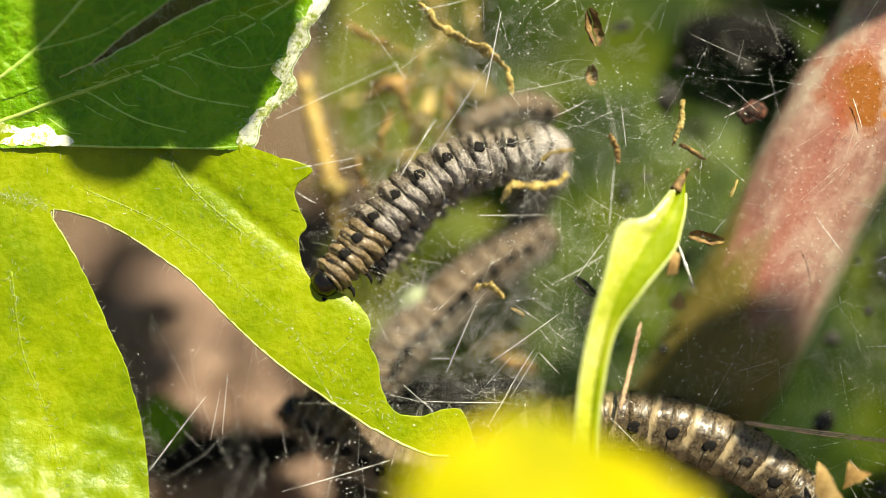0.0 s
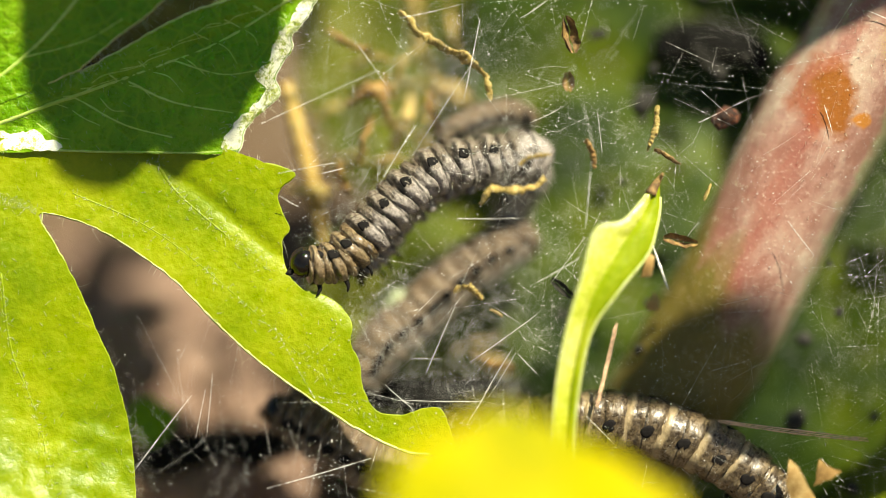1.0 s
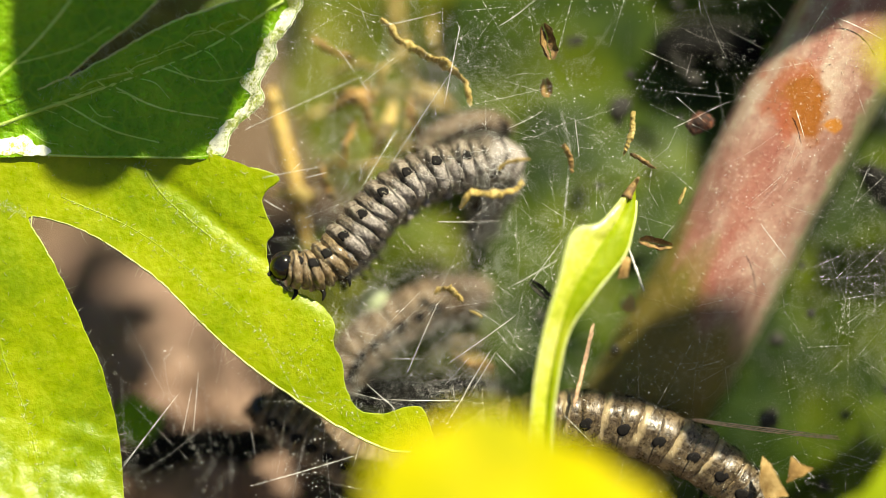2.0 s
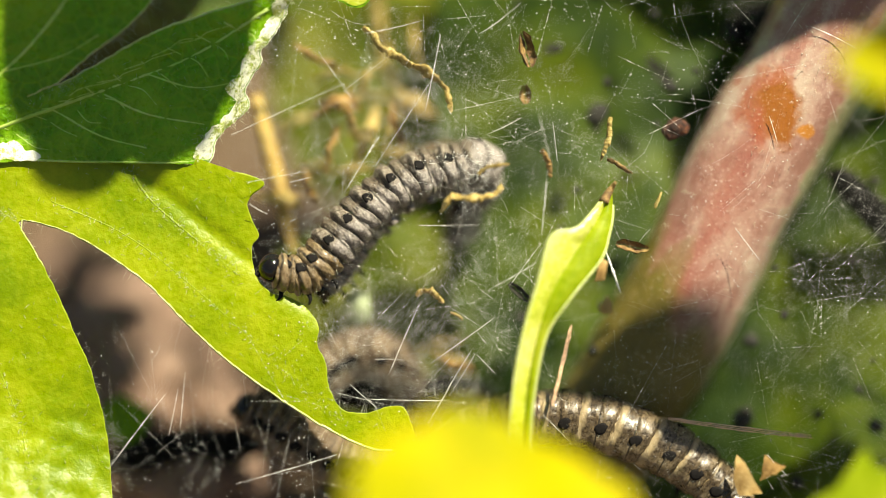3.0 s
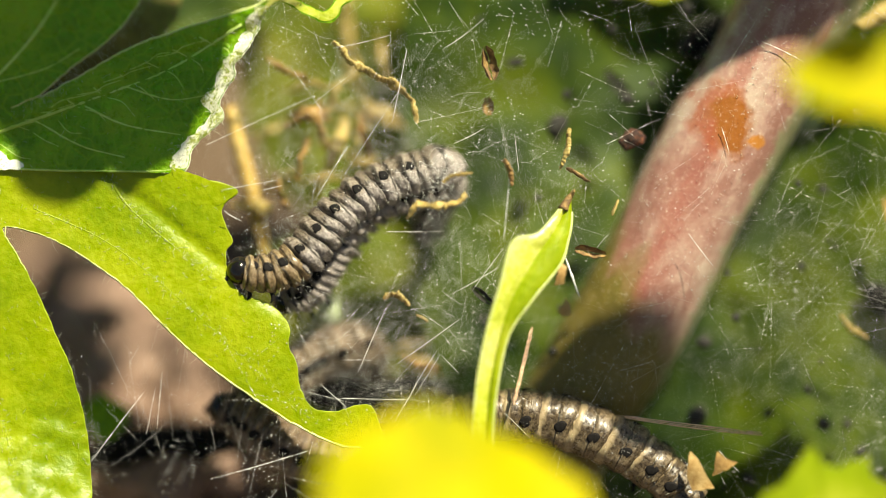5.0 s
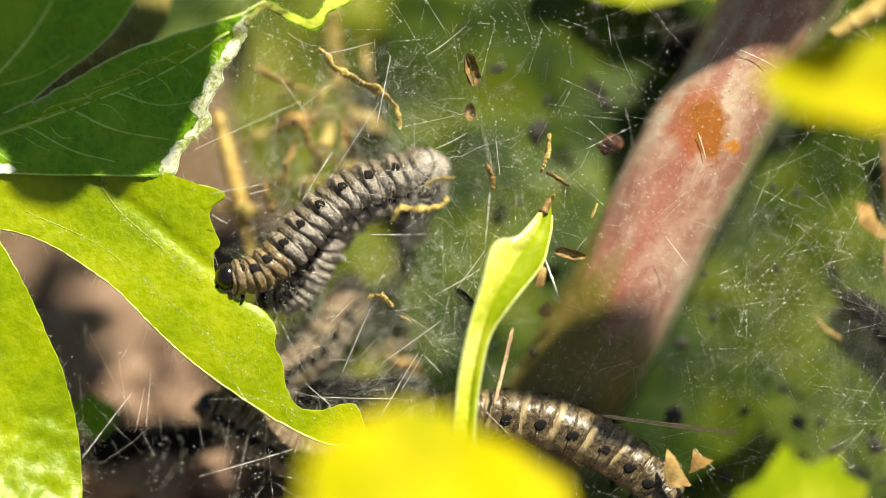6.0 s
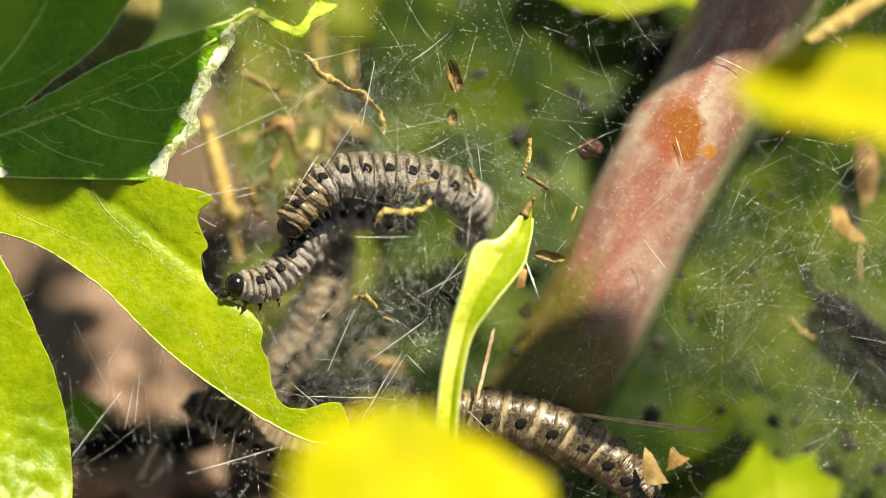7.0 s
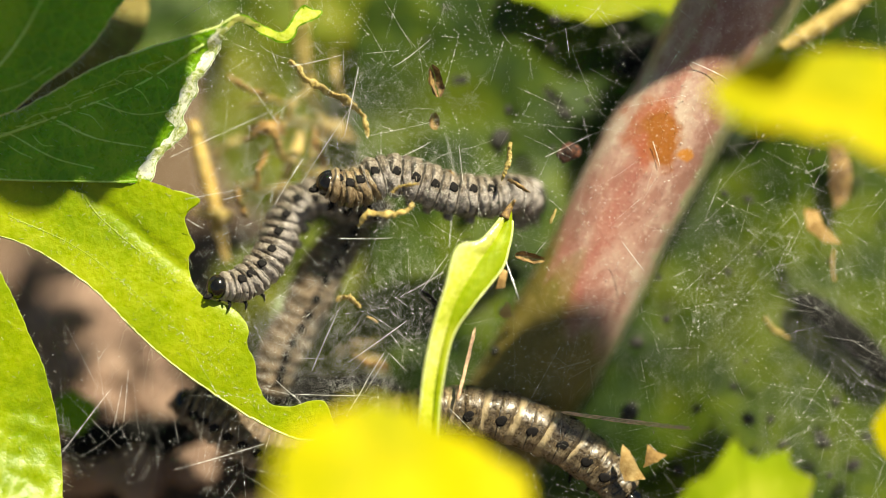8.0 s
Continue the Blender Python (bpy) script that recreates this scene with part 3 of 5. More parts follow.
    # side veins of the upper lobe, in a fan off its midrib
    for k in range(9):
        x, y = 60 + 52 * k, 196 - 25 * k
        j = [rnd.uniform(-9, 9) for _ in range(6)]
        ribs.append(([(x, y), (x + 26 + j[0], y + 10 + j[1]), (x + 52 + j[2], y + 34 + j[3]), (x + 92 - 4 * k + j[4], y + 50 + j[5])], upper_height, 0.030))
        if k < 7:
            ribs.append(([(x + 20, y - 10), (x + 50 + j[1], y - 20 + j[0]), (x + 82 + j[3], y - 36 + j[2]), (x + 120, y - 44)], upper_height, 0.024))
    for pts, h, r in ribs:
        bm = bmesh.new()
        line = catmull([Vector((x, y, 0)) for x, y in pts], 40)
        tube(bm, [loc(p.x, p.y, h(p.x, p.y) - (1.5 if h is lower_height else 1.3) * r) - c for p in line], lambda s, r=r: 1.75 * r / 1000 * (1 - 0.12 * s), 10)
        part("vein", bm, LEAF_RIB if h is lower_height else LEAF_RIB_DEEP, leaf)
    # long curved hairs along the gap between the lobes
    bm = bmesh.new()
    gap = [p for p in tp if 140 < p[0] < 420 and p[1] > -160] * 2
    for x, y in gap[::2]:
        l, a = rnd.uniform(14, 34), rnd.gauss(0.75, 0.5)
        bend = rnd.uniform(-12, 12)
        h0 = upper_height(x, y) + 0.42
        tube(bm, [loc(x + math.cos(a) * l * s - bend * s * s, y + math.sin(a) * l * s + bend * 0.5 * s * s, h0 + 0.3 * s) - c for s in (0, 0.25, 0.5, 0.75, 1)], lambda s: 0.000011 * (1.1 - 0.7 * s), 4, False)
    part("long_hair", bm, HAIR, leaf, "long curved white hairs beside the gap", kind="stuff")
    # felt of short hairs over the main veins of the lower lobe
    bm = bmesh.new()
    for pts, h, r in ribs[:4]:
        line = catmull([Vector((x, y, 0)) for x, y in pts], 130)
        for p in line:
            x, y = p.x + rnd.gauss(0, 7), p.y + rnd.gauss(0, 7)
            a, l = rnd.uniform(0, 6.3), rnd.uniform(3, 9)
            if inside(x, y, lo):
                tube(bm, [loc(x + math.cos(a) * l * s, y + math.sin(a) * l * s, h(x, y) + 0.03 + 0.08 * s) - c for s in (0, 0.5, 1)], 0.000008, 3, False)
    part("vein_hair", bm, HAIR, leaf, "short white hairs on the veins", kind="stuff")
    # fine hairs lying on the face
    bm = bmesh.new()
    for _ in range(900):
        x, y = rnd.uniform(-20, 830), rnd.uniform(-110, 900)
        for poly, h in ((up, upper_height), (lo, lower_height)):
            if inside(x, y, poly):
                a, l = rnd.gauss(1.0, 0.9), rnd.uniform(3, 11)
                dx, dy = math.cos(a) * l, math.sin(a) * l
                tube(bm, [loc(x + dx * s, y + dy * s, h(x + dx * s, y + dy * s) + 0.02 + 0.07 * math.sin(s * 3) * rnd.random()) - c for s in (0, 0.33, 0.66, 1)], 0.000006, 3, False)
                break
    part("face_hair", bm, HAIR, leaf, "sparse white hairs lying on the blade", kind="stuff")
    return leaf


# ---- other leaves of the plant ----
def simple_leaf(name, outline, height, origin, material, label, veins=(), hair=0.0, category="leaf", thick=0.2, grid=14.0):
    leaf = thing(name, *origin, label, category)
    part("blade", blade(outline, height, origin, grid, thick), material, leaf)
    c = loc(*origin)
    for pts in veins:
        bm = bmesh.new()
        line = catmull([Vector((x, y, 0)) for x, y in pts], 30)
        tube(bm, [loc(p.x, p.y, height(p.x, p.y) + 0.02) - c for p in line], lambda s: 0.00016 * (1 - 0.7 * s), 6)
        part("vein", bm, material, leaf)
    if hair:
        bm = bmesh.new()
        hairs(bm, outline, height, origin, hair, 14)
        part("hair_fringe", bm, HAIR, leaf, kind="stuff")
    return leaf


def build_young_leaves():
    """Young leaves that stand out in front, far nearer than the web."""
    o = (960, 860, 20)
    pts = [(716, 900), (722, 842), (752, 800), (800, 772), (852, 755), (872, 728), (890, 738), (930, 722), (985, 742), (1010, 735), (1040, 765), (1090, 790), (1140, 815), (1200, 855), (1260, 900), (1250, 1010), (1100, 1080), (850, 1080), (730, 1000)]
    simple_leaf("young_leaf", smooth_outline(pts, 8, 4, 2), lambda x, y: 20 + 0.3 * math.sin(x * 0.02) - 0.011 * (x - 960) + 0.013 * (y - 860), o, LEAF_YELLOW, "bright yellow young leaf with a wavy edge", [[(980, 1060), (960, 900), (940, 740)]])
    o = (1853, 69, 17.5)
    pts = [(1645, 64), (1672, 30), (1715, 0), (1770, -18), (1824, -14), (1921, -26), (2029, -14), (2120, 20), (2140, 140), (2100, 230), (2029, 216), (1970, 190), (1922, 162), (1870, 160), (1824, 144), (1760, 140), (1715, 127), (1668, 104)]
    simple_leaf("young_leaf", smooth_outline([(x + 2, y - 1) for x, y in pts], 8, 4, 5), lambda x, y: 17.5 + 0.3 * math.sin(x * 0.02) - 0.006 * (x - 1850) + 0.010 * (y - 70), o, LEAF_YELLOW, "bright yellow young leaf in full sun", [[(2120, 120), (1900, 70), (1680, 66)]])
    o = (1730, 880, 8)
    pts = [(1560, 960), (1596, 902), (1640, 880), (1662, 846), (1692, 802), (1716, 842), (1741, 850), (1775, 838), (1806, 826), (1812, 866), (1862, 892), (1850, 930), (1880, 1000), (1800, 1050), (1620, 1040)]
    simple_leaf("young_leaf", straight_outline(pts, 6, 5), lambda x, y: 8 + 0.5 * math.sin(x * 0.02), o, LEAF_LIME, "lime green young leaf with a toothed tip", [[(1720, 1040), (1715, 900), (1700, 815)]])
    o = (2060, 790, 8)
    pts = [(1986, 782), (2010, 742), (2060, 715), (2120, 730), (2130, 830), (2060, 870), (2010, 836)]
    simple_leaf("young_leaf", smooth_outline(pts, 6, 2, 12), lambda x, y: 8, o, LEAF_YELLOW, "bright yellow young leaf tip")
    o = (1420, -160, -7)
    pts = [(1190, -140), (1220, -122), (1262, -112), (1304, -90), (1346, -84), (1388, -74), (1424, -84), (1460, -90), (1508, -104), (1530, -94), (1569, -98), (1600, -124), (1620, -150), (1610, -190), (1560, -215), (1500, -235), (1330, -220), (1215, -190)]
    simple_leaf("young_leaf", smooth_outline(pts, 6, 3, 14), lambda x, y: -7 + 0.4 * math.sin(x * 0.013), o, LEAF_LIME, "light green leaf with rounded teeth overhanging the stem", [[(1440, -225), (1420, -160), (1400, -90)]])
    # unseen blades added out of view to shade the top and the foot of the stem
    for h, lobes in ((20.0, [(1520, 10), (1560, 22), (1600, 10), (1640, 6), (1690, 0), (1726, -40), (1796, -110), (1830, -190), (1740, -290), (1600, -300), (1510, -200), (1488, -90), (1498, -20)]),
                     (37.0, [(1105, 645), (1160, 566), (1228, 506), (1280, 478), (1322, 492), (1400, 488), (1480, 488), (1545, 500), (1540, 570), (1500, 650), (1440, 718), (1300, 718), (1180, 712), (1100, 670)])):
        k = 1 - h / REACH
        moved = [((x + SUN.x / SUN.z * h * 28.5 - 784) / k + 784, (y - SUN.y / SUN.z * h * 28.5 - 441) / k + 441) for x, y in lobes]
        o = (*moved[0], h)
        simple_leaf("shading_leaf", smooth_outline(moved, 8, 2, 41), lambda x, y: h, o, LEAF_FAR, "small dark green leaf higher on the plant, shading the stem")
    # shading leaf further up the plant: a lobed blade that stands between the sun and the eaten leaf
    h = 22.0
    up = 6
    lobes = [(36, -40), (42, 90), (62, 180), (104, 232), (116, 290), (155, 318), (215, 326), (258, 308), (288, 280), (308, 292), (336, 310), (364, 290), (388, 270), (420, 256), (450, 228), (460, 195), (474, 165), (506, 118),
             (516, 65), (522, 10), (556, -55), (600, -110), (610, -170), (500, -250), (300, -290), (60, -280)]
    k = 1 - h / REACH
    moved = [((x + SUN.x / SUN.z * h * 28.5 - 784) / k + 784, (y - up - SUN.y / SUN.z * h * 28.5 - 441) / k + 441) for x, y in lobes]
    o = (*moved[0], h)
    simple_leaf("shading_leaf", smooth_outline(moved, 8, 2, 4), lambda x, y: h, o, LEAF_SHEER, "green lobed leaf higher on the plant, shading those below")


def build_folded_leaflet():
    """A narrow leaf folded along its midrib, with a withered tip."""
    o = (1080, 560, 2.5)
    c = loc(*o)
    leaf = thing("folded_leaflet", *o, "narrow folded yellow-green leaflet with a withered brown tip", "leaf")
    n = 70
    edge = catmull([Vector(p) for p in ((1010, 1000, 2.4), (1016, 860, 2.6), (1021, 736, 2.8), (1028, 666, 2.9), (1047, 572, 3.0), (1075, 479, 3.0), (1098, 401, 2.6), (1145, 387, 2.2), (1175, 355, 1.4), (1208, 312, 0.6))], n)
    fold = catmull([Vector(p) for p in ((1038, 1000, 1.9), (1041, 860, 2.1), (1045, 759, 2.3), (1051, 689, 2.4), (1067, 605, 2.4), (1093, 520, 2.4), (1138, 440, 2.0), (1165, 400, 1.6), (1190, 360, 1.1), (1210, 312, 0.5))], n)
    brim = catmull([Vector(p) for p in ((1064, 1000, 2.0), (1060, 860, 2.2), (1058, 774, 2.4), (1066, 690, 2.5), (1089, 587, 2.5), (1136, 516, 2.4), (1191, 446, 1.8), (1206, 400, 1.4), (1213, 361, 1.0), (1212, 312, 0.5))], n)
    for outer in (edge, brim):
        bm = bmesh.new()
        for th in (0.0, -0.16):
            vs = []
            for p, q in zip(fold, outer):
                vs.append([bm.verts.new(loc(p.x + (q.x - p.x) * f, p.y + (q.y - p.y) * f, p.z + (q.z - p.z) * f + 0.35 * f * (1 - f) * 4 * (0.6 + 0.4 * noise.noise(p * 0.02)) + th) - c) for f in (k / 7 for k in range(8))])
            for a, b in zip(vs, vs[1:]):
                for k in range(7):
                    bm.faces.new((a[k], a[k + 1], b[k + 1], b[k]))
        bmesh.ops.recalc_face_normals(bm, faces=bm.faces)
        # the sunlit half is painted paler, the half turned away greener
        part("blade_half", bm, LEAF_PALE if outer is edge else LEAF_LIME, leaf)
        bm = bmesh.new()
        tube(bm, [loc(p.x, p.y, p.z - 0.06) - c for p in outer[:n - 2]], 0.00011, 6)
        part("thick_margin", bm, VEIN, leaf, "pale thickened margin")
    bm = bmesh.new()
    tip = catmull([Vector(p) for p in ((1196, 338, 0.9), (1206, 318, 0.7), (1214, 306, 0.8), (1218, 300, 1.1))], 12)
    tube(bm, [loc(*p) - c for p in tip], lambda s: 0.00042 * (1 - 0.75 * s), 7)
    part("withered_tip", bm, HUSK, leaf, "dark withered tip")


def build_back_leaves():
    """Large leaves behind the web."""
    wave = lambda x, y: 0.8 * math.sin(x * 0.006 + 1) + 0.7 * math.sin(y * 0.008 + x * 0.003) + 0.4 * noise.noise(Vector((x, y, 2)) * 0.012)
    outer = lambda x, y: min(1.0, max(0.0, (x + 0.44 * y - 1770) / 200))       # beyond the stem it lies nearer the web
    o = (1500, 400, -10)
    pts = [(880, -60), (1000, -260), (1500, -330), (2150, -320), (2250, 300), (2200, 1050), (1500, 1120), (1150, 1060), (980, 940), (900, 800), (940, 640), (900, 480), (930, 320), (870, 160)]
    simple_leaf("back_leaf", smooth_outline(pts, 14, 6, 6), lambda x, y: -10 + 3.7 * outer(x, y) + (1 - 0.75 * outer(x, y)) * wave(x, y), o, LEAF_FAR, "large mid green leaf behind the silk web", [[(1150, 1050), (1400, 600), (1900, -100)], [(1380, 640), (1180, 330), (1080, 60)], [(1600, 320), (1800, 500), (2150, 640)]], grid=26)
    o = (800, 150, -15)
    pts = [(520, -200), (900, -260), (1020, -100), (960, 120), (1000, 330), (900, 420), (760, 380), (640, 300), (560, 120)]
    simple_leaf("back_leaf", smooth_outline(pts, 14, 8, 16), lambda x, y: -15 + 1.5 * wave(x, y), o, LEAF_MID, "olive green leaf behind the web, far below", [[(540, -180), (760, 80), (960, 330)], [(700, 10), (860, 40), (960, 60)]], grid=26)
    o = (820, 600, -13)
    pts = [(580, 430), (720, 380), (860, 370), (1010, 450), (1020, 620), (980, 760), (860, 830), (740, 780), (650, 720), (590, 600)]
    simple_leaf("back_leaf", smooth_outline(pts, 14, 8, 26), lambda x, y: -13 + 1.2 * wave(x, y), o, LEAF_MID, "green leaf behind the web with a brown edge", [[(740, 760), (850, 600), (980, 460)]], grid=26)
    o = (330, -40, -11)
    pts = [(300, 90), (330, -20), (400, -160), (540, -240), (660, -180), (630, -60), (560, 0), (450, 60)]
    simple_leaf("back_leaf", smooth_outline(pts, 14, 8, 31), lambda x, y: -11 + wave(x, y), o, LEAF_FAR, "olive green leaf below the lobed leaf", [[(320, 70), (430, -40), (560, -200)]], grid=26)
    o = (230, 70, -5)
    pts = [(110, 170), (160, 70), (240, -20), (330, -110), (420, -170), (440, -60), (380, 20), (300, 80), (200, 150)]
    simple_leaf("back_leaf", smooth_outline(pts, 10, 4, 33), lambda x, y: -5 + 0.5 * wave(x, y), o, LEAF_BROWN, "dull brown withering leaf under the gap between lobes", [[(120, 160), (250, 20), (400, -140)]], grid=20)
    o = (290, 745, -10)
    pts = [(242, 740), (262, 712), (290, 702), (312, 716), (336, 730), (330, 760), (300, 790), (262, 786)]
    simple_leaf("seedling_leaf", smooth_outline(pts, 6, 2, 36), lambda x, y: -8, o, LEAF_SHADE_GREEN, "small dark green seedling leaf over the soil", grid=20)


def build_stem():
    o = (1400, 420, -4.2)
    c = loc(*o)
    stem = thing("stem", *o, "thick pink and green stem with orange scars and fine hairs", "stem")
    axis = catmull([Vector(p) for p in ((1020, 1060, -8.5), (1115, 900, -7.6), (1198, 766, -6.7), (1271, 650, -5.9), (1330, 548, -5.3), (1388, 446, -4.8), (1440, 333, -4.5), (1498, 224, -4.3), (1570, 105, -4.1), (1645, -40, -3.9), (1735, -210, -3.6), (1815, -370, -3.2))], 90)
    bm = bmesh.new()
    rings = tube(bm, [loc(*p) - c for p in axis], lambda s: 0.00410 * (1 + 0.012 * math.sin(s * 23)), 56)
    for ring in rings:
        for v in ring:
            p = v.co * 1000
            d = 0.16 * noise.noise(Vector((p.x * 0.35, p.y * 0.12, p.z * 0.35))) + 0.05 * noise.noise(p * 1.3)
            mid = sum((q.co for q in ring), Vector()) / len(ring)
            v.co = v.co + (v.co - mid).normalized() * d / 1000
    skin = [[v.co.copy() for v in ring] for ring in rings]
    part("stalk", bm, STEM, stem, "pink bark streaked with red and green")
    # fine pale hairs, thickest low down
    bm = bmesh.new()
    for _ in range(900):
        s = rnd.uniform(0.05, 0.9)
        i = int(s * 90)
        p = skin[i][rnd.randrange(56)]
        out = (p - (loc(*axis[i]) - c)).normalized()
        if out.z < -0.2:
            continue
        d = (out + Vector((rnd.uniform(-1, 1), rnd.uniform(-1, 1), rnd.uniform(-0.5, 0.5)))).normalized()
        l = rnd.uniform(0.2, 0.6) / 1000
        tube(bm, [p + d * l * f + out * 0.15 * l * f * f for f in (0, 0.5, 1)], lambda f: 0.000012 * (1.1 - 0.8 * f), 3, False)
    part("hair_coat", bm, HAIR, stem, "short pale hairs on the bark", kind="stuff")
    return stem


build_eaten_leaf()
build_young_leaves()
build_folded_leaflet()
build_back_leaves()
build_stem()

# ---- caterpillars ----
STEPS = [0.58, 0.66, 0.74, 0.92] + [1.0] * 7 + [0.92, 0.80]       # gaps from head to tail, in ring lengths


def segment_mesh(length, radius, seed, bounds, deep, lumps=0.06):
    """A ring of the body in overlapping folds; z runs towards the head, y is the back."""
    bm = bmesh.new()
    n, m = 40, 44
    rings = []
    for i in range(n + 1):
        u = -0.14 + 1.28 * i / n
        ring = []
        for k in range(m):
            a = 2 * math.pi * k / m
            p = Vector((math.cos(a), math.sin(a), 0))
            flank = max(0.0, 1 - abs(p.y + 0.15) * 1.25)
            v = u + 0.035 * math.sin(2 * a + seed) + 0.075 * noise.noise(Vector((p.x * 1.3, p.y * 1.3, seed))) - 0.06 * flank + 0.09 * p.y
            edges = [-1.0 + bounds[-2]] + list(bounds) + [1.0 + bounds[1]]
            j = max(0, min(len(edges) - 2, sum(1 for e in edges if e <= v) - 1))
            w = min(1.0, max(0.0, (v - edges[j]) / (edges[j + 1] - edges[j]))) ** 1.3
            swell = 1 - abs(2 * w - 1) ** 3.2
            outer = j == 0 or j == len(edges) - 2
            crease = deep * (0.5 if 0 < j < len(edges) - 2 and bounds[0] < edges[j] < bounds[-1] and w < 0.5 else 1.0)
            crease *= 0.75 + 0.7 * noise.noise(Vector((p.x * 1.7, p.y * 1.7, seed + 5 * j)))
            r = (0.88 if outer else 1.0 - 0.025 * (j - 1)) - crease * (1 - swell)
            q = Vector((p.x * 2.0, p.y * 2.0, u * 2.2 + seed))
            r *= 1 + lumps * (0.6 + 0.8 * flank) * noise.noise(q * 1.3) + 0.7 * lumps * (0.5 + flank) * noise.noise(q * 3.1) + 0.35 * lumps * noise.noise(q * 7.5)
            r *= 1 + 0.06 * flank - 0.05 * max(0, -p.y)
            ring.append(bm.verts.new((p.x * r * radius, p.y * r * radius, (0.5 - u) * length + 0.04 * radius * noise.noise(q * 0.8))))
        rings.append(ring)
    for a, b in zip(rings, rings[1:]):
        for k in range(m):
            bm.faces.new((b[k], b[(k + 1) % m], a[(k + 1) % m], a[k]))
    for ring, turn in ((rings[0], 1), (rings[-1], -1)):
        hub = bm.verts.new(Vector((0, 0, ring[0].co.z + turn * 0.12 * radius)))
        for k in range(m):
            f = (ring[k], ring[(k + 1) % m], hub)
            bm.faces.new(f if turn > 0 else f[::-1])
    return bm


def disc_mesh(radius, seed, deep=0.25):
    """A low raised spot, a little uneven; z is outwards."""
    bm = bmesh.new()
    top = bm.verts.new((0, 0, radius * deep))
    rings = []
    for f, z in ((0.6, deep * 0.85), (0.95, deep * 0.35), (1.0, -0.7)):
        rings.append([bm.verts.new((math.cos(a) * radius * f * (1 + 0.36 * noise.noise(Vector((math.cos(a), math.sin(a), seed)) * 1.1)), math.sin(a) * radius * f * (1 + 0.36 * noise.noise(Vector((math.cos(a), math.sin(a), seed)) * 1.1)), radius * z)) for a in (2 * math.pi * k / 12 for k in range(12))])
    for k in range(12):
        bm.faces.new((top, rings[0][k], rings[0][(k + 1) % 12]))
        for a, b in zip(rings, rings[1:]):
            bm.faces.new((a[k], b[k], b[(k + 1) % 12], a[(k + 1) % 12]))
    return bm


def head_mesh(r):
    bm = bmesh.new()
    g = bmesh.ops.create_uvsphere(bm, u_segments=28, v_segments=18, radius=1.0)
    for v in g["verts"]:
        p = v.co
        groove = 0.09 * math.exp(-(p.x / 0.10) ** 2) * max(0.0, p.y + 0.2)
        taper = 1 - 0.16 * max(0.0, -p.y)
        v.co = Vector((p.x * 0.98 * taper, p.y * (1.0 - groove), p.z * 0.86 * (1 - groove))) * r
    return bm


def place_around(angle, radius, z):
    """A pose on the skin, outwards, angle degrees from the back."""
    a = radians(90 - angle)
    out = Vector((math.cos(a), math.sin(a), 0))
    return Matrix.Translation(out * radius + Vector((0, 0, z))) @ out.to_track_quat("Z", "Y").to_matrix().to_4x4()


SEGMENTS = 13


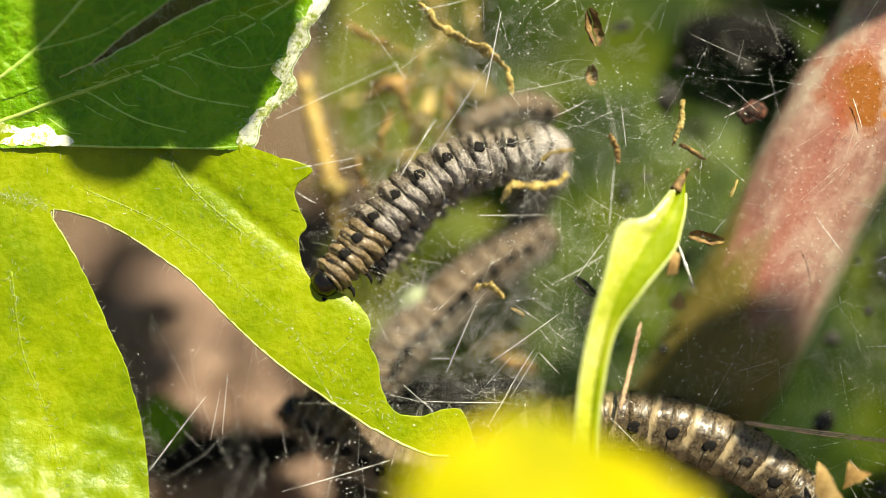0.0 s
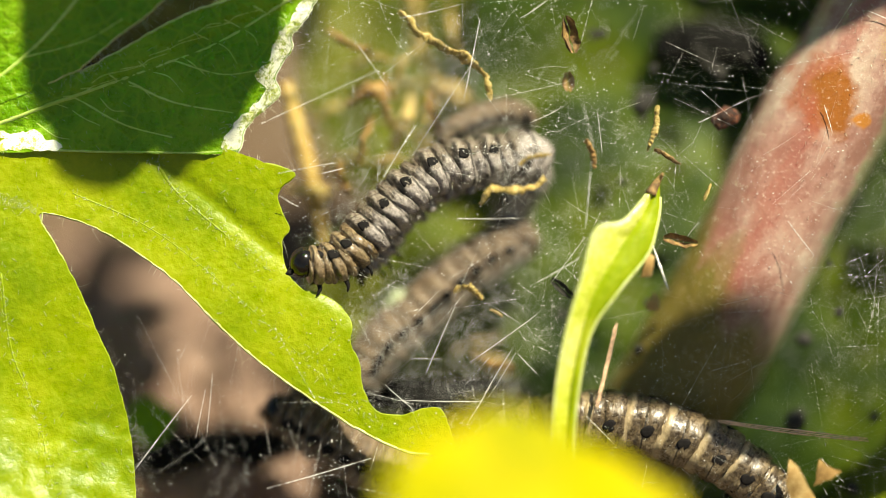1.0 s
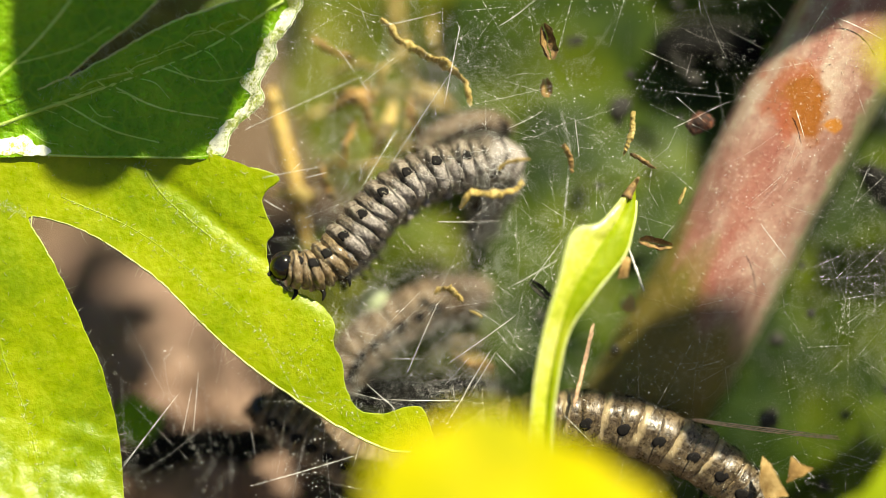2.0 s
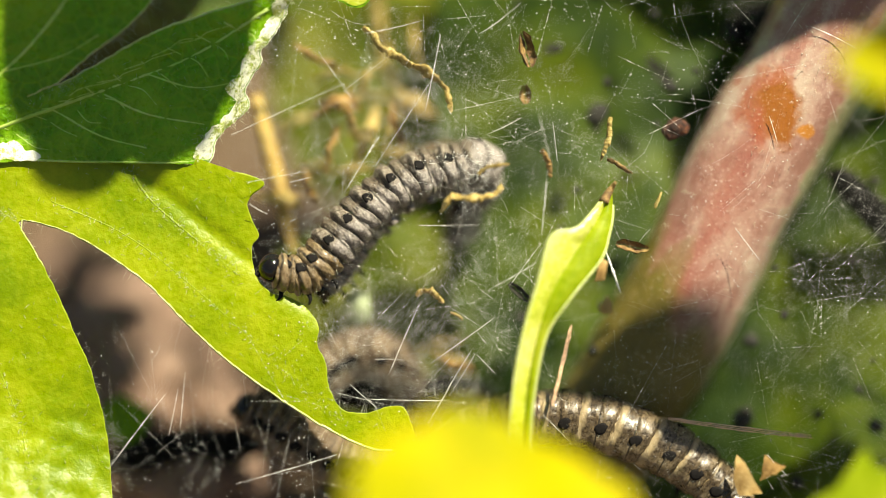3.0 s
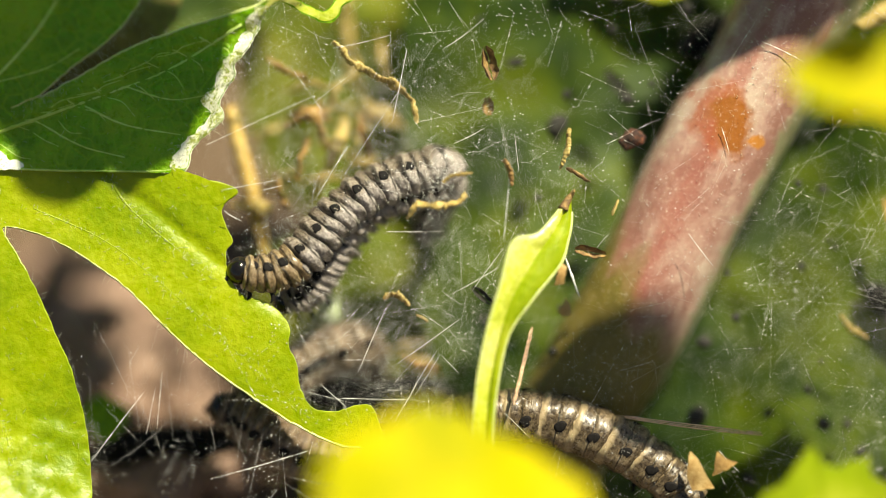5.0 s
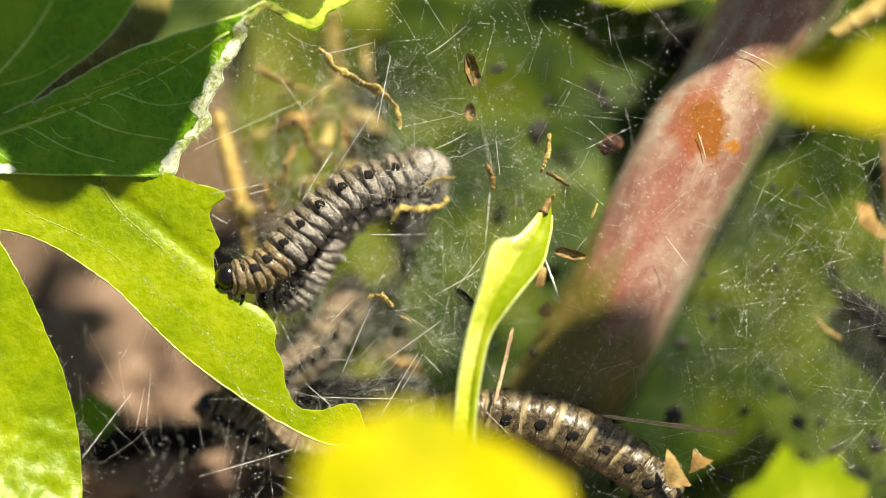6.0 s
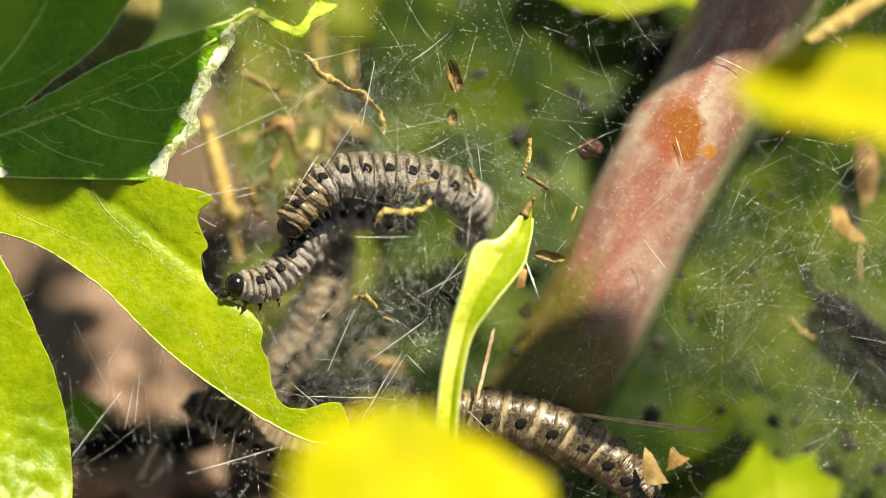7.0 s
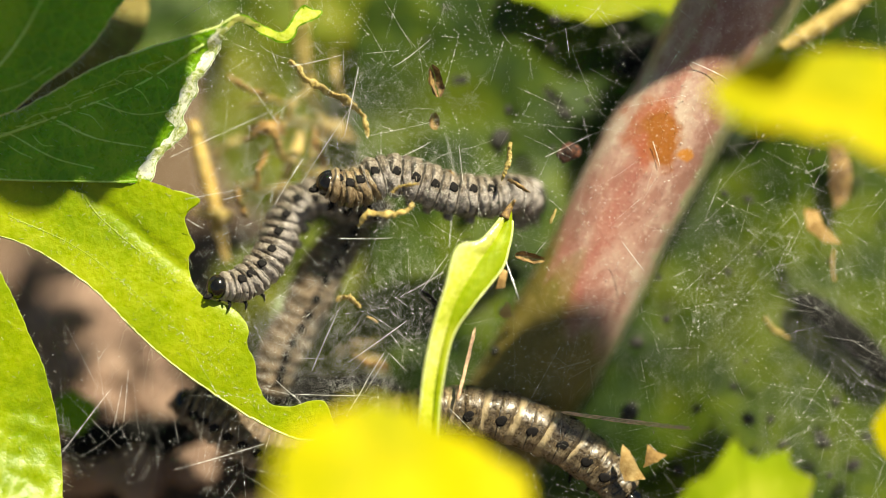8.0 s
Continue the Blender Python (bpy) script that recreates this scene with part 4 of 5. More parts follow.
def caterpillar(label, base, radius, length, skin, spots=True, seed=0.0, bounds=(0.0, 0.58, 1.0), deep=0.30, neck=None):
    """A caterpillar in rigid rings: head, twelve rings with spots and bristles, legs, and the tail end."""
    body = thing("caterpillar", *base, label, "caterpillar", group="caterpillars in the web")
    step = length / SEGMENTS
    rings, meshes = [], {}

    def shared(key, maker, name, material, parent, m, tag=""):
        if key not in meshes:
            ob = part(name, maker(), material, parent, tag)
            meshes[key] = ob
        else:
            ob = again(meshes[key], parent)
            if tag:
                tagged(ob, tag)
        ob.matrix_basis = m
        return ob

    head = part("head", head_mesh(radius * 0.60), HEAD, body, "glossy black head")
    for sx in (-1, 1):
        bm = bmesh.new()
        tube(bm, [(sx * radius * 0.16, -radius * 0.36, radius * 0.38), (sx * radius * 0.12, -radius * 0.52, radius * 0.56), (sx * radius * 0.03, -radius * 0.56, radius * 0.66)], lambda s: radius * (0.13 - 0.08 * s), 6)
        part("jaw", bm, BLACK, head)
    bm = bmesh.new()
    g = bmesh.ops.create_uvsphere(bm, u_segments=14, v_segments=8, radius=radius * 0.2)
    for v in g["verts"]:
        v.co = Vector((v.co.x, v.co.y * 0.5 - radius * 0.36, v.co.z * 0.4 + radius * 0.42))
    part("face_plate", bm, SKIN_BROWN, head, "pale brown plate above the jaws")
    rings.append(head)
    for i in range(1, SEGMENTS + 1):
        taper = {1: 0.78, 2: 0.88, 3: 0.95, 11: 0.95, 12: 0.86, 13: 0.64}.get(i, 1.0)
        r = radius * taper
        own = step * (STEPS[i - 1] + STEPS[min(i, SEGMENTS - 1)]) / 2
        kind = i % 4 if 4 < i < 11 else 10 + i
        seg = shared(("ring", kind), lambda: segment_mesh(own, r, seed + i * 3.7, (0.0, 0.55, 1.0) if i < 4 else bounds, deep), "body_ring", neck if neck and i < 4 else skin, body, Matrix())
        rings.append(seg)
        if i == 1:
            for sx in (-1, 1):
                shared(("shield", sx), lambda: disc_mesh(radius * 0.2, seed + sx, 0.12), "neck_plate", BLACK, seg, place_around(sx * 30, r * 0.93, 0.1 * step), "dark neck plate")
        elif spots:
            for a, z, size in ((50, 0.20, 0.23), (-50, 0.20, 0.23), (98, 0.10, 0.10), (-98, 0.10, 0.10)):
                if i == 13 and abs(a) > 60:
                    continue
                shared(("spot", size), lambda: disc_mesh(radius * size, seed + a, 0.17), "spot", BLACK, seg, place_around(a, r * 0.985, z * own))
        if i <= 3:
            for sx in (-1, 1):
                def leg():
                    b = bmesh.new()
                    tube(b, [(0, 0, -0.1 * radius), (0.04 * radius, 0, 0.22 * radius), (0, 0.08 * radius, 0.36 * radius), (0, 0.16 * radius, 0.44 * radius)], lambda s: radius * (0.11 - 0.085 * s), 7)
                    return b
                shared(("leg",), leg, "leg", BLACK, seg, place_around(sx * 148, r * 0.9, 0.1 * step), "black jointed leg")
        elif i in (6, 7, 8, 9, 13):
            for sx in (-1, 1):
                def stub():
                    b = bmesh.new()
                    tube(b, [(0, 0, -0.2 * radius), (0, 0, 0.14 * radius), (0, 0, 0.30 * radius), (0, 0, 0.34 * radius)], lambda s: radius * (0.24 - 0.05 * s), 10)
                    return b
                shared(("stub",), stub, "proleg", skin, seg, place_around(sx * 166, r * 0.86, 0), "fleshy stub leg")

        def bristles():
            b, q = bmesh.new(), random.Random(5)
            for _ in range(9):
                a, l = radians(q.uniform(-30, 210)), radius * q.uniform(0.35, 0.8)
                o = Vector((math.cos(a), math.sin(a), 0))
                z = q.uniform(-0.4, 0.4) * step
                d = (o + Vector((0, 0, q.uniform(-0.5, 0.5)))).normalized()
                tube(b, [o * radius * 0.9 + Vector((0, 0, z)) + d * l * f + Vector((0, 0, 0.1 * l * f * f)) for f in (0, 0.5, 1)], lambda s: 0.000008 * (1.1 - 0.8 * s), 3, False)
            return b
        if 1 < i < 13:
            shared(("bristles",), bristles, "bristle_tuft", HAIR, seg, Matrix(), "fine pale bristles")
    return body, rings


def spine_poses(line, base, back, step, n=SEGMENTS):
    """Poses of head and rings along a line of (x, y, w), in the body's own space; a body longer than its line is drawn together."""
    c = loc(*base)
    fine = 26 * n
    pts = [loc(*p) - c for p in catmull([Vector(p) for p in line], fine)]
    length = sum((a - b).length for a, b in zip(pts, pts[1:]))
    gap = min(step, length / sum(STEPS))
    back = Vector(back)
    out = []
    for i in range(n + 1):
        k = min(fine, round(sum(STEPS[:i]) * gap / length * fine))
        f = (pts[max(k - 18, 0)] - pts[min(k + 18, fine)]).normalized()
        y = (back - f * back.dot(f)).normalized()
        x = y.cross(f)
        m = Matrix((x, y, f)).transposed().to_4x4()
        m.translation = pts[k]
        out.append(m)
    return out


def settle(rings, line, base, back, step):
    for ob, m in zip(rings, spine_poses(line, base, back, step)):
        ob.matrix_basis = m


BASE_A, BACK_A = (760, 330, -1), (-0.65, 0.65, 0.39)
caterpillar_a, rings_a = caterpillar("grey caterpillar with black spots, feeding at a leaf edge", BASE_A, 0.00168, 0.0260, SKIN, True, 1.0, neck=SKIN_TAN)
BASE_B, BACK_B = (700, 430, -3), (-0.75, 0.30, 0.55)
caterpillar_b, rings_b = caterpillar("grey caterpillar with black head, creeping up beside another", BASE_B, 0.00152, 0.0190, SKIN, True, 21.0)
BASE_C, BACK_C = (800, 540, -6.3), (-0.3, 0.5, 0.8)
caterpillar_c, rings_c = caterpillar("brown-grey spotted caterpillar deeper in the web", BASE_C, 0.00175, 0.0220, SKIN_DULL, True, 43.0, deep=0.17)
BASE_F, BACK_F = (1850, 530, -3.5), (0.3, 0.6, 0.75)
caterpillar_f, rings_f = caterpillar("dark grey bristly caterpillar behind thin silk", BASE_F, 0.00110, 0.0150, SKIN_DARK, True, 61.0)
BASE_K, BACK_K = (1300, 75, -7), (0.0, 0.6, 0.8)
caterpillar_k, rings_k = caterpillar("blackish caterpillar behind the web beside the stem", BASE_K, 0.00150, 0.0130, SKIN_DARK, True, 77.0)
# those that lie still
E_BASE = (1200, 770, -1.2)
caterpillar_e, rings_e = caterpillar("brown and cream ringed caterpillar with black spots, resting", E_BASE, 0.00190, 0.0325, SKIN_BROWN, True, 91.0, (0.0, 0.52, 1.0), 0.07)
settle(rings_e, [(1460, 935, -1.2), (1405, 872, -1.2), (1330, 815, -1.2), (1250, 778, -1.3), (1170, 752, -1.5), (1090, 745, -1.7), (1010, 755, -2.2), (940, 790, -3), (900, 860, -4), (860, 960, -5), (840, 1120, -6)], E_BASE, (0.26, 0.60, 0.75), 0.00253)
D_BASE = (650, 800, -4)
caterpillar_d, rings_d = caterpillar("blurred brown-grey caterpillar low in the web", D_BASE, 0.00185, 0.0210, SKIN_DULL, True, 105.0)
settle(rings_d, [(520, 728, -4.2), (572, 752, -4), (632, 790, -4), (690, 822, -4.2), (760, 856, -5), (850, 890, -6.5)], D_BASE, (0.1, 0.5, 0.8), 0.0016)
G_BASE = (900, 190, -5)
caterpillar_g, rings_g = caterpillar("grey caterpillar half hidden in the web", G_BASE, 0.00105, 0.0130, SKIN_DULL, True, 119.0)
BACK_G = (0, 0.5, 0.85)
H_BASE = (740, 715, -9)
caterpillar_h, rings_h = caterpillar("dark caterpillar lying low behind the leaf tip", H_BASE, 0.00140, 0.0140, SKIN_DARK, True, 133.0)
settle(rings_h, [(690, 705, -9), (750, 700, -9), (820, 705, -9), (900, 700, -9), (980, 720, -9.5)], H_BASE, (0, 0.4, 0.9), 0.0011)
J_BASE = (330, 830, -10)
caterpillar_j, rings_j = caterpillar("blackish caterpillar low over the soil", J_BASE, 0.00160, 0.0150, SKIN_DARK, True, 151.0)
settle(rings_j, [(275, 825, -10), (330, 812, -10.5), (400, 800, -11), (470, 800, -11), (550, 790, -11)], J_BASE, (0, 0.4, 0.9), 0.0012)

# ---- silk ----
def thread(bm, a, b, r, sag=0.0, sides=4, origin=Vector()):
    pts = []
    for i in range(25 if sides > 3 else 6):
        s = i / (24 if sides > 3 else 5)
        p = loc(a[0] + (b[0] - a[0]) * s, a[1] + (b[1] - a[1]) * s + sag * 4 * s * (1 - s), a[2] + (b[2] - a[2]) * s)
        pts.append(p - origin)
    ph = a[0] * 0.37 + b[1] * 0.11
    tube(bm, pts, lambda s: r / 1000 * (0.95 - 0.5 * abs(2 * s - 1) ** 3 + 0.9 * noise.noise(Vector((s * 19, ph, 0)))), sides, False)


def build_web():
    o = (1000, 400, 0)
    c = loc(*o)
    web = thing("silk_web", *o, "loose white silk web with stretched threads and fine sheets", "web")
    strong = [((858, 165), (887, 20), 0.030), ((490, 210), (705, 112), 0.026), ((655, 52), (718, 140), 0.022), ((790, 660), (842, 540), 0.028), ((715, 682), (768, 728), 0.026), ((735, 710), (895, 713), 0.026), ((862, 755), (905, 686), 0.026), ((258, 842), (366, 700), 0.028),
              ((393, 770), (403, 660), 0.022), ((980, 502), (1068, 452), 0.03), ((868, 642), (990, 555), 0.03), ((845, 381), (960, 380), 0.024), ((735, 268), (772, 212), 0.03), ((960, 18), (1006, -12), 0.028), ((764, 268), (880, 90), 0.016), ((704, 320), (768, 212), 0.024), ((895, 700), (945, 618), 0.026),
              ((902, 705), (952, 624), 0.018), ((1015, 500), (1078, 415), 0.024), ((1590, 5), (1675, 46), 0.034), ((1445, 386), (1492, 448), 0.030), ((600, 300), (640, 290), 0.03), ((560, 360), (525, 340), 0.03), ((520, 300), (630, 280), 0.022), ((790, 60), (700, 130), 0.014), ((1100, 190), (1108, 260), 0.022),
              ((760, 635), (818, 636), 0.022), ((955, 625), (990, 662), 0.022), ((1262, 415), (1285, 388), 0.03), ((500, 870), (690, 815), 0.03), ((390, 690), (372, 780), 0.018), ((1505, 815), (1545, 858), 0.020), ((1080, 740), (1130, 790), 0.022), ((1510, 175), (1525, 225), 0.03), ((905, 165), (1060, 130), 0.012), ((741, 18), (852, -7), 0.024), ((972, 12), (1040, -41), 0.024), ((977, 208), (1040, 177), 0.026)]
    for (ax, ay), (bx, by), r in strong:
        w = rnd.uniform(0.1, 1.0)
        bm = bmesh.new()
        thread(bm, (ax, ay, w), (bx, by, w + rnd.uniform(-0.6, 0.6)), r * 0.80, rnd.uniform(-2, 2), 5, c)
        part("strand", bm, SILK, web)
    for a, b, r in (((1135, 570, 0.8), (1098, 722, 1.4), 0.065), ((1318, 748, 0.8), (1590, 782, -0.5), 0.06)):
        bm = bmesh.new()
        for k in (-1, 0, 1):
            thread(bm, (a[0] + 1.8 * k, a[1] + 2.2 * k, a[2]), (b[0] + 1.2 * k, b[1] + 2.6 * k, b[2]), r * (0.85 if k else 0.70), 2 + k, 6, c)
        part("twisted_strand", bm, SILK_TAN, web, "thick tan twisted strand")
    for a, b, r in (((1078, 400, -1), (1092, 245, -1.5), 0.024), ((1198, 425, 0.8), (1228, 510, 1.0), 0.075), ((1092, 250, -1.5), (1070, 160, -2), 0.018)):
        bm = bmesh.new()
        thread(bm, a, b, r, 0, 8, c)
        part("silk_band", bm, SILK, web, "flat band of white silk")
    # fine criss-cross threads, few of them across the bare stem
    bare = lambda x, y: abs((x - 1440) * 0.9 + (y - 333) * 0.43) < 130 and y < 520
    bm = bmesh.new()
    for k in range(340):
        x, y = rnd.uniform(560 if k < 230 else 1480, 2050), rnd.uniform(-160, 960)
        if bare(x, y) and k % 4:
            continue
        a, l = rnd.uniform(0, math.pi), rnd.uniform(40, 190)
        w = rnd.uniform(-3, 0.8)
        thread(bm, (x, y, w), (x + math.cos(a) * l, y + math.sin(a) * l, w + rnd.uniform(-1.5, 1.5)), rnd.uniform(0.003, 0.0085) * (1.0 if x < 1200 else 0.6), rnd.uniform(-6, 10), 3, c)
    for _ in range(60):
        x, y = rnd.uniform(230, 700), rnd.uniform(560, 900)
        a, l = rnd.gauss(1.4, 0.6), rnd.uniform(40, 200)
        w = rnd.uniform(-5, -1)
        thread(bm, (x, y, w), (x + math.cos(a) * l, y - math.sin(a) * l, w), rnd.uniform(0.004, 0.010), rnd.uniform(-6, 10), 3, c)
    part("fine_thread", bm, SILK, web, "very fine criss-crossing threads", kind="stuff")
    # thin sheets: dense tangles of very fine threads
    bm = bmesh.new()
    for x0, y0, sx, sy, n in ((1750, 480, 190, 150, 380), (1600, 600, 160, 160, 170), (1830, 720, 160, 110, 170), (1120, 260, 130, 110, 90), (1300, 640, 120, 110, 50), (720, 180, 110, 120, 220), (980, 640, 120, 100, 200), (860, 450, 120, 90, 160), (740, 540, 70, 60, 170), (590, 70, 70, 60, 110), (900, 110, 90, 60, 130)):
        for _ in range(2 * n if x0 != 1300 else n):
            x, y = rnd.gauss(x0, sx), rnd.gauss(y0, sy)
            a, l = rnd.uniform(0, math.pi), rnd.uniform(40, 170)
            w = rnd.uniform(0.3, 1.5) if x0 == 1300 else rnd.uniform(-5.4, -2.4) if x0 > 1500 else rnd.uniform(-6.5, -3.5)
            thread(bm, (x, y, w), (x + math.cos(a) * l, y + math.sin(a) * l, w + rnd.uniform(-0.6, 0.6)), rnd.uniform(0.0012, 0.0028), rnd.uniform(-34, 34), 3, c)
    part("silk_sheet", bm, SILK, web, "misty sheets of finest silk", kind="stuff")
    # short frayed wisps, clustered, that blur into a haze
    bm = bmesh.new()
    for _ in range(2600):
        x, y = rnd.uniform(540, 2040), rnd.uniform(-150, 950)
        if noise.noise(Vector((x, y, 7)) * 0.0065) < (0.02 if x < 1150 else 0.3):
            continue
        a, l = rnd.uniform(0, math.pi), rnd.uniform(8, 34)
        w = rnd.uniform(-5.5, -1.2) if x < 1150 else rnd.uniform(-7.0, -3.5)
        thread(bm, (x, y, w), (x + math.cos(a) * l, y + math.sin(a) * l, w + rnd.uniform(-0.3, 0.3)), rnd.uniform(0.004, 0.013) * (1.0 if x < 1150 else 0.6), rnd.uniform(-8, 8), 3, c)
    for x0, y0, sx, sy, n in ((690, 560, 50, 60, 260), (880, 470, 60, 50, 60), (930, 600, 60, 60, 60), (660, 380, 40, 60, 90), (955, 275, 26, 30, 150), (890, 215, 40, 30, 90), (760, 160, 80, 80, 200), (860, 620, 80, 60, 160), (980, 420, 60, 60, 140), (1130, 260, 60, 60, 90)):
        for _ in range(n):
            x, y = rnd.gauss(x0, sx), rnd.gauss(y0, sy)
            a, l = rnd.uniform(0, math.pi), rnd.uniform(10, 44)
            w = rnd.uniform(-4.5, -2.0) if x0 != 955 else rnd.uniform(-1.0, 0.6)
            thread(bm, (x, y, w), (x + math.cos(a) * l, y + math.sin(a) * l, w + rnd.uniform(-0.3, 0.3)), rnd.uniform(0.003, 0.008), rnd.uniform(-10, 10), 3, c)
    part("silk_wisp", bm, SILK, web, "frayed wisps of silk", kind="stuff")
    # tiny white beads and dashes that stand in for glints of the threads
    bm = bmesh.new()
    def bead(p, r, t=0.0, long=1.15):
        u, v = Vector((math.cos(t), math.sin(t), 0)) * long, Vector((-math.sin(t), math.cos(t), 0)) * 0.75
        a = [bm.verts.new(p + d * r) for d in (u, -u, v, -v, Vector((0, 0, 0.75)), Vector((0, 0, -0.75)))]
        for i, j, k in ((0, 2, 4), (2, 1, 4), (1, 3, 4), (3, 0, 4), (2, 0, 5), (1, 2, 5), (3, 1, 5), (0, 3, 5)):
            bm.faces.new((a[i], a[j], a[k]))

    sizes = (0.016, 0.018, 0.020, 0.023, 0.027, 0.032, 0.040, 0.056)
    for k in range(9400):
        x, y = rnd.uniform(560, 2040 if k % 3 else 1250), rnd.uniform(-150, 950)
        if noise.noise(Vector((x, y, 0)) * 0.008) < -0.05:
            continue
        bead(loc(x, y, rnd.uniform(-1.0, 0.6)) - c, rnd.choice(sizes) / 1000)
    for k in range(390):
        x, y = rnd.uniform(560 if k < 280 else 1480, 2040), rnd.uniform(-150, 950)
        if bare(x, y) and k % 4:
            continue
        a, n, gap = rnd.uniform(0, 2 * math.pi), rnd.randint(5, 20), rnd.uniform(5, 11)
        w = rnd.uniform(-1.0, 0.6)
        for k in range(n):
            s = (k + rnd.uniform(-0.3, 0.3)) * gap
            bead(loc(x + math.cos(a) * s, y + math.sin(a) * s, w) - c, rnd.choice(sizes) * 0.8 / 1000, -a, rnd.choice((1.2, 1.8, 2.8, 4.0)))
        thread(bm, (x, y, w), (x + math.cos(a) * n * gap, y + math.sin(a) * n * gap, w), 0.003, 0, 3, c)
    for _ in range(280):
        x, y = rnd.uniform(235, 640), rnd.uniform(560, 900)
        bead(loc(x, y, rnd.uniform(-3.0, -0.5)) - c, rnd.choice(sizes) / 1000)
    part("silk_bead", bm, SILK, web, "white specks standing in for glints on the silk", kind="stuff")


# ---- debris hanging in the web ----
def strand_thing(name, pts, r, material, label, category, sides=7, wob=0.3):
    o = pts[0]
    c = loc(*o)
    ob = thing(name, *o, label, category)
    line = catmull([Vector(p) for p in pts], 16 * len(pts))
    ragged = wob > 0.25
    bm = bmesh.new()
    rings = tube(bm, [loc(*p) - c for p in line], lambda s: r / 1000 * (0.45 + 0.55 * math.sin(math.pi * min(1, 0.12 + 0.85 * s))) * (1 + wob * noise.noise(Vector((s * 14, o[0], 0)))), sides, flat=0.4 if ragged else 1.0)
    for v in bm.verts:
        p = v.co + Vector(o)
        v.co = v.co + noise.noise_vector(p * 1300) * r / 1000 * wob + noise.noise_vector(p * 6000) * r / 1000 * (0.45 if ragged else 0.1)
    part("fibre", bm, material, ob)
    return ob


def flake(x, y, w, pts, material, label, curl=0.3, group="dry flakes"):
    """A torn, curled scrap of dry leaf."""
    o = (x, y, w)
    ob = thing("dry_flake", *o, label, "leaf scrap", group)
    out = straight_outline([(x + a, y + b) for a, b in pts], 4, 2.5)
    part("scrap", blade(out, lambda px, py: w + curl * math.sin((px - x) * 0.05 + 1) + curl * 0.6 * math.cos((py - y) * 0.06), o, 7.0, 0.06), material, ob)
    return ob


def husk(x, y, w, length, width, angle, material, label, name="seed_husk", category="seed husk"):
    """A split, pointed husk: two curved shells."""
    ob = thing(name, x, y, w, label, category)
    for sgn in (-1, 1):
        bm = bmesh.new()
        rows = []
        for i in range(13):
            s = i / 12
            wide = width * math.sin(math.pi * (0.06 + 0.9 * s)) ** 0.8
            rows.append([((s - 0.5) * length, sgn * (0.12 * width + 0.45 * wide * math.sin(f * math.pi / 2)), -0.5 * wide * math.cos(f * math.pi / 2) + 0.3 * length * (s - 0.5) ** 2) for f in (0, 0.25, 0.5, 0.75, 1)])
        for th in (0, 0.08 * width):
            vs = [[bm.verts.new(Vector((p[0], p[1] - sgn * th, p[2] + th)) * UNIT) for p in row] for row in rows]
            for a, b in zip(vs, vs[1:]):
                for k in range(4):
                    bm.faces.new((a[k], a[k + 1], b[k + 1], b[k]))
        for v in bm.verts:
            v.co += noise.noise_vector(v.co * 2200 + Vector((x, y, 0))) * 0.16 * width * UNIT + noise.noise_vector(v.co * 7000 + Vector((y, x, 0))) * 0.07 * width * UNIT
        bmesh.ops.rotate(bm, verts=bm.verts, matrix=Matrix.Rotation(radians(angle), 3, "Z"))
        part("shell", bm, material, ob)
    return ob


def pellet(x, y, w, r, seed):
    bm = bmesh.new()
    g = bmesh.ops.create_icosphere(bm, subdivisions=2, radius=1.0)
    for v in g["verts"]:
        p = v.co
        k = 1 + 0.25 * noise.noise(p * 1.6 + Vector((seed, 0, 0))) + 0.12 * noise.noise(p * 4 + Vector((0, seed, 0)))
        v.co = Vector((p.x * r, p.y * r * 0.8, p.z * r * 0.75)) * k * UNIT
    ob = part("frass_pellet", bm, FRASS, None, group="frass pellets in the web")
    ob.matrix_world = SLOPE @ Matrix.Translation(loc(x, y, w)) @ pose(0, 0, 0, 0, 0, seed * 57)
    tagged(ob, "black rounded frass pellet caught in silk", "droppings")


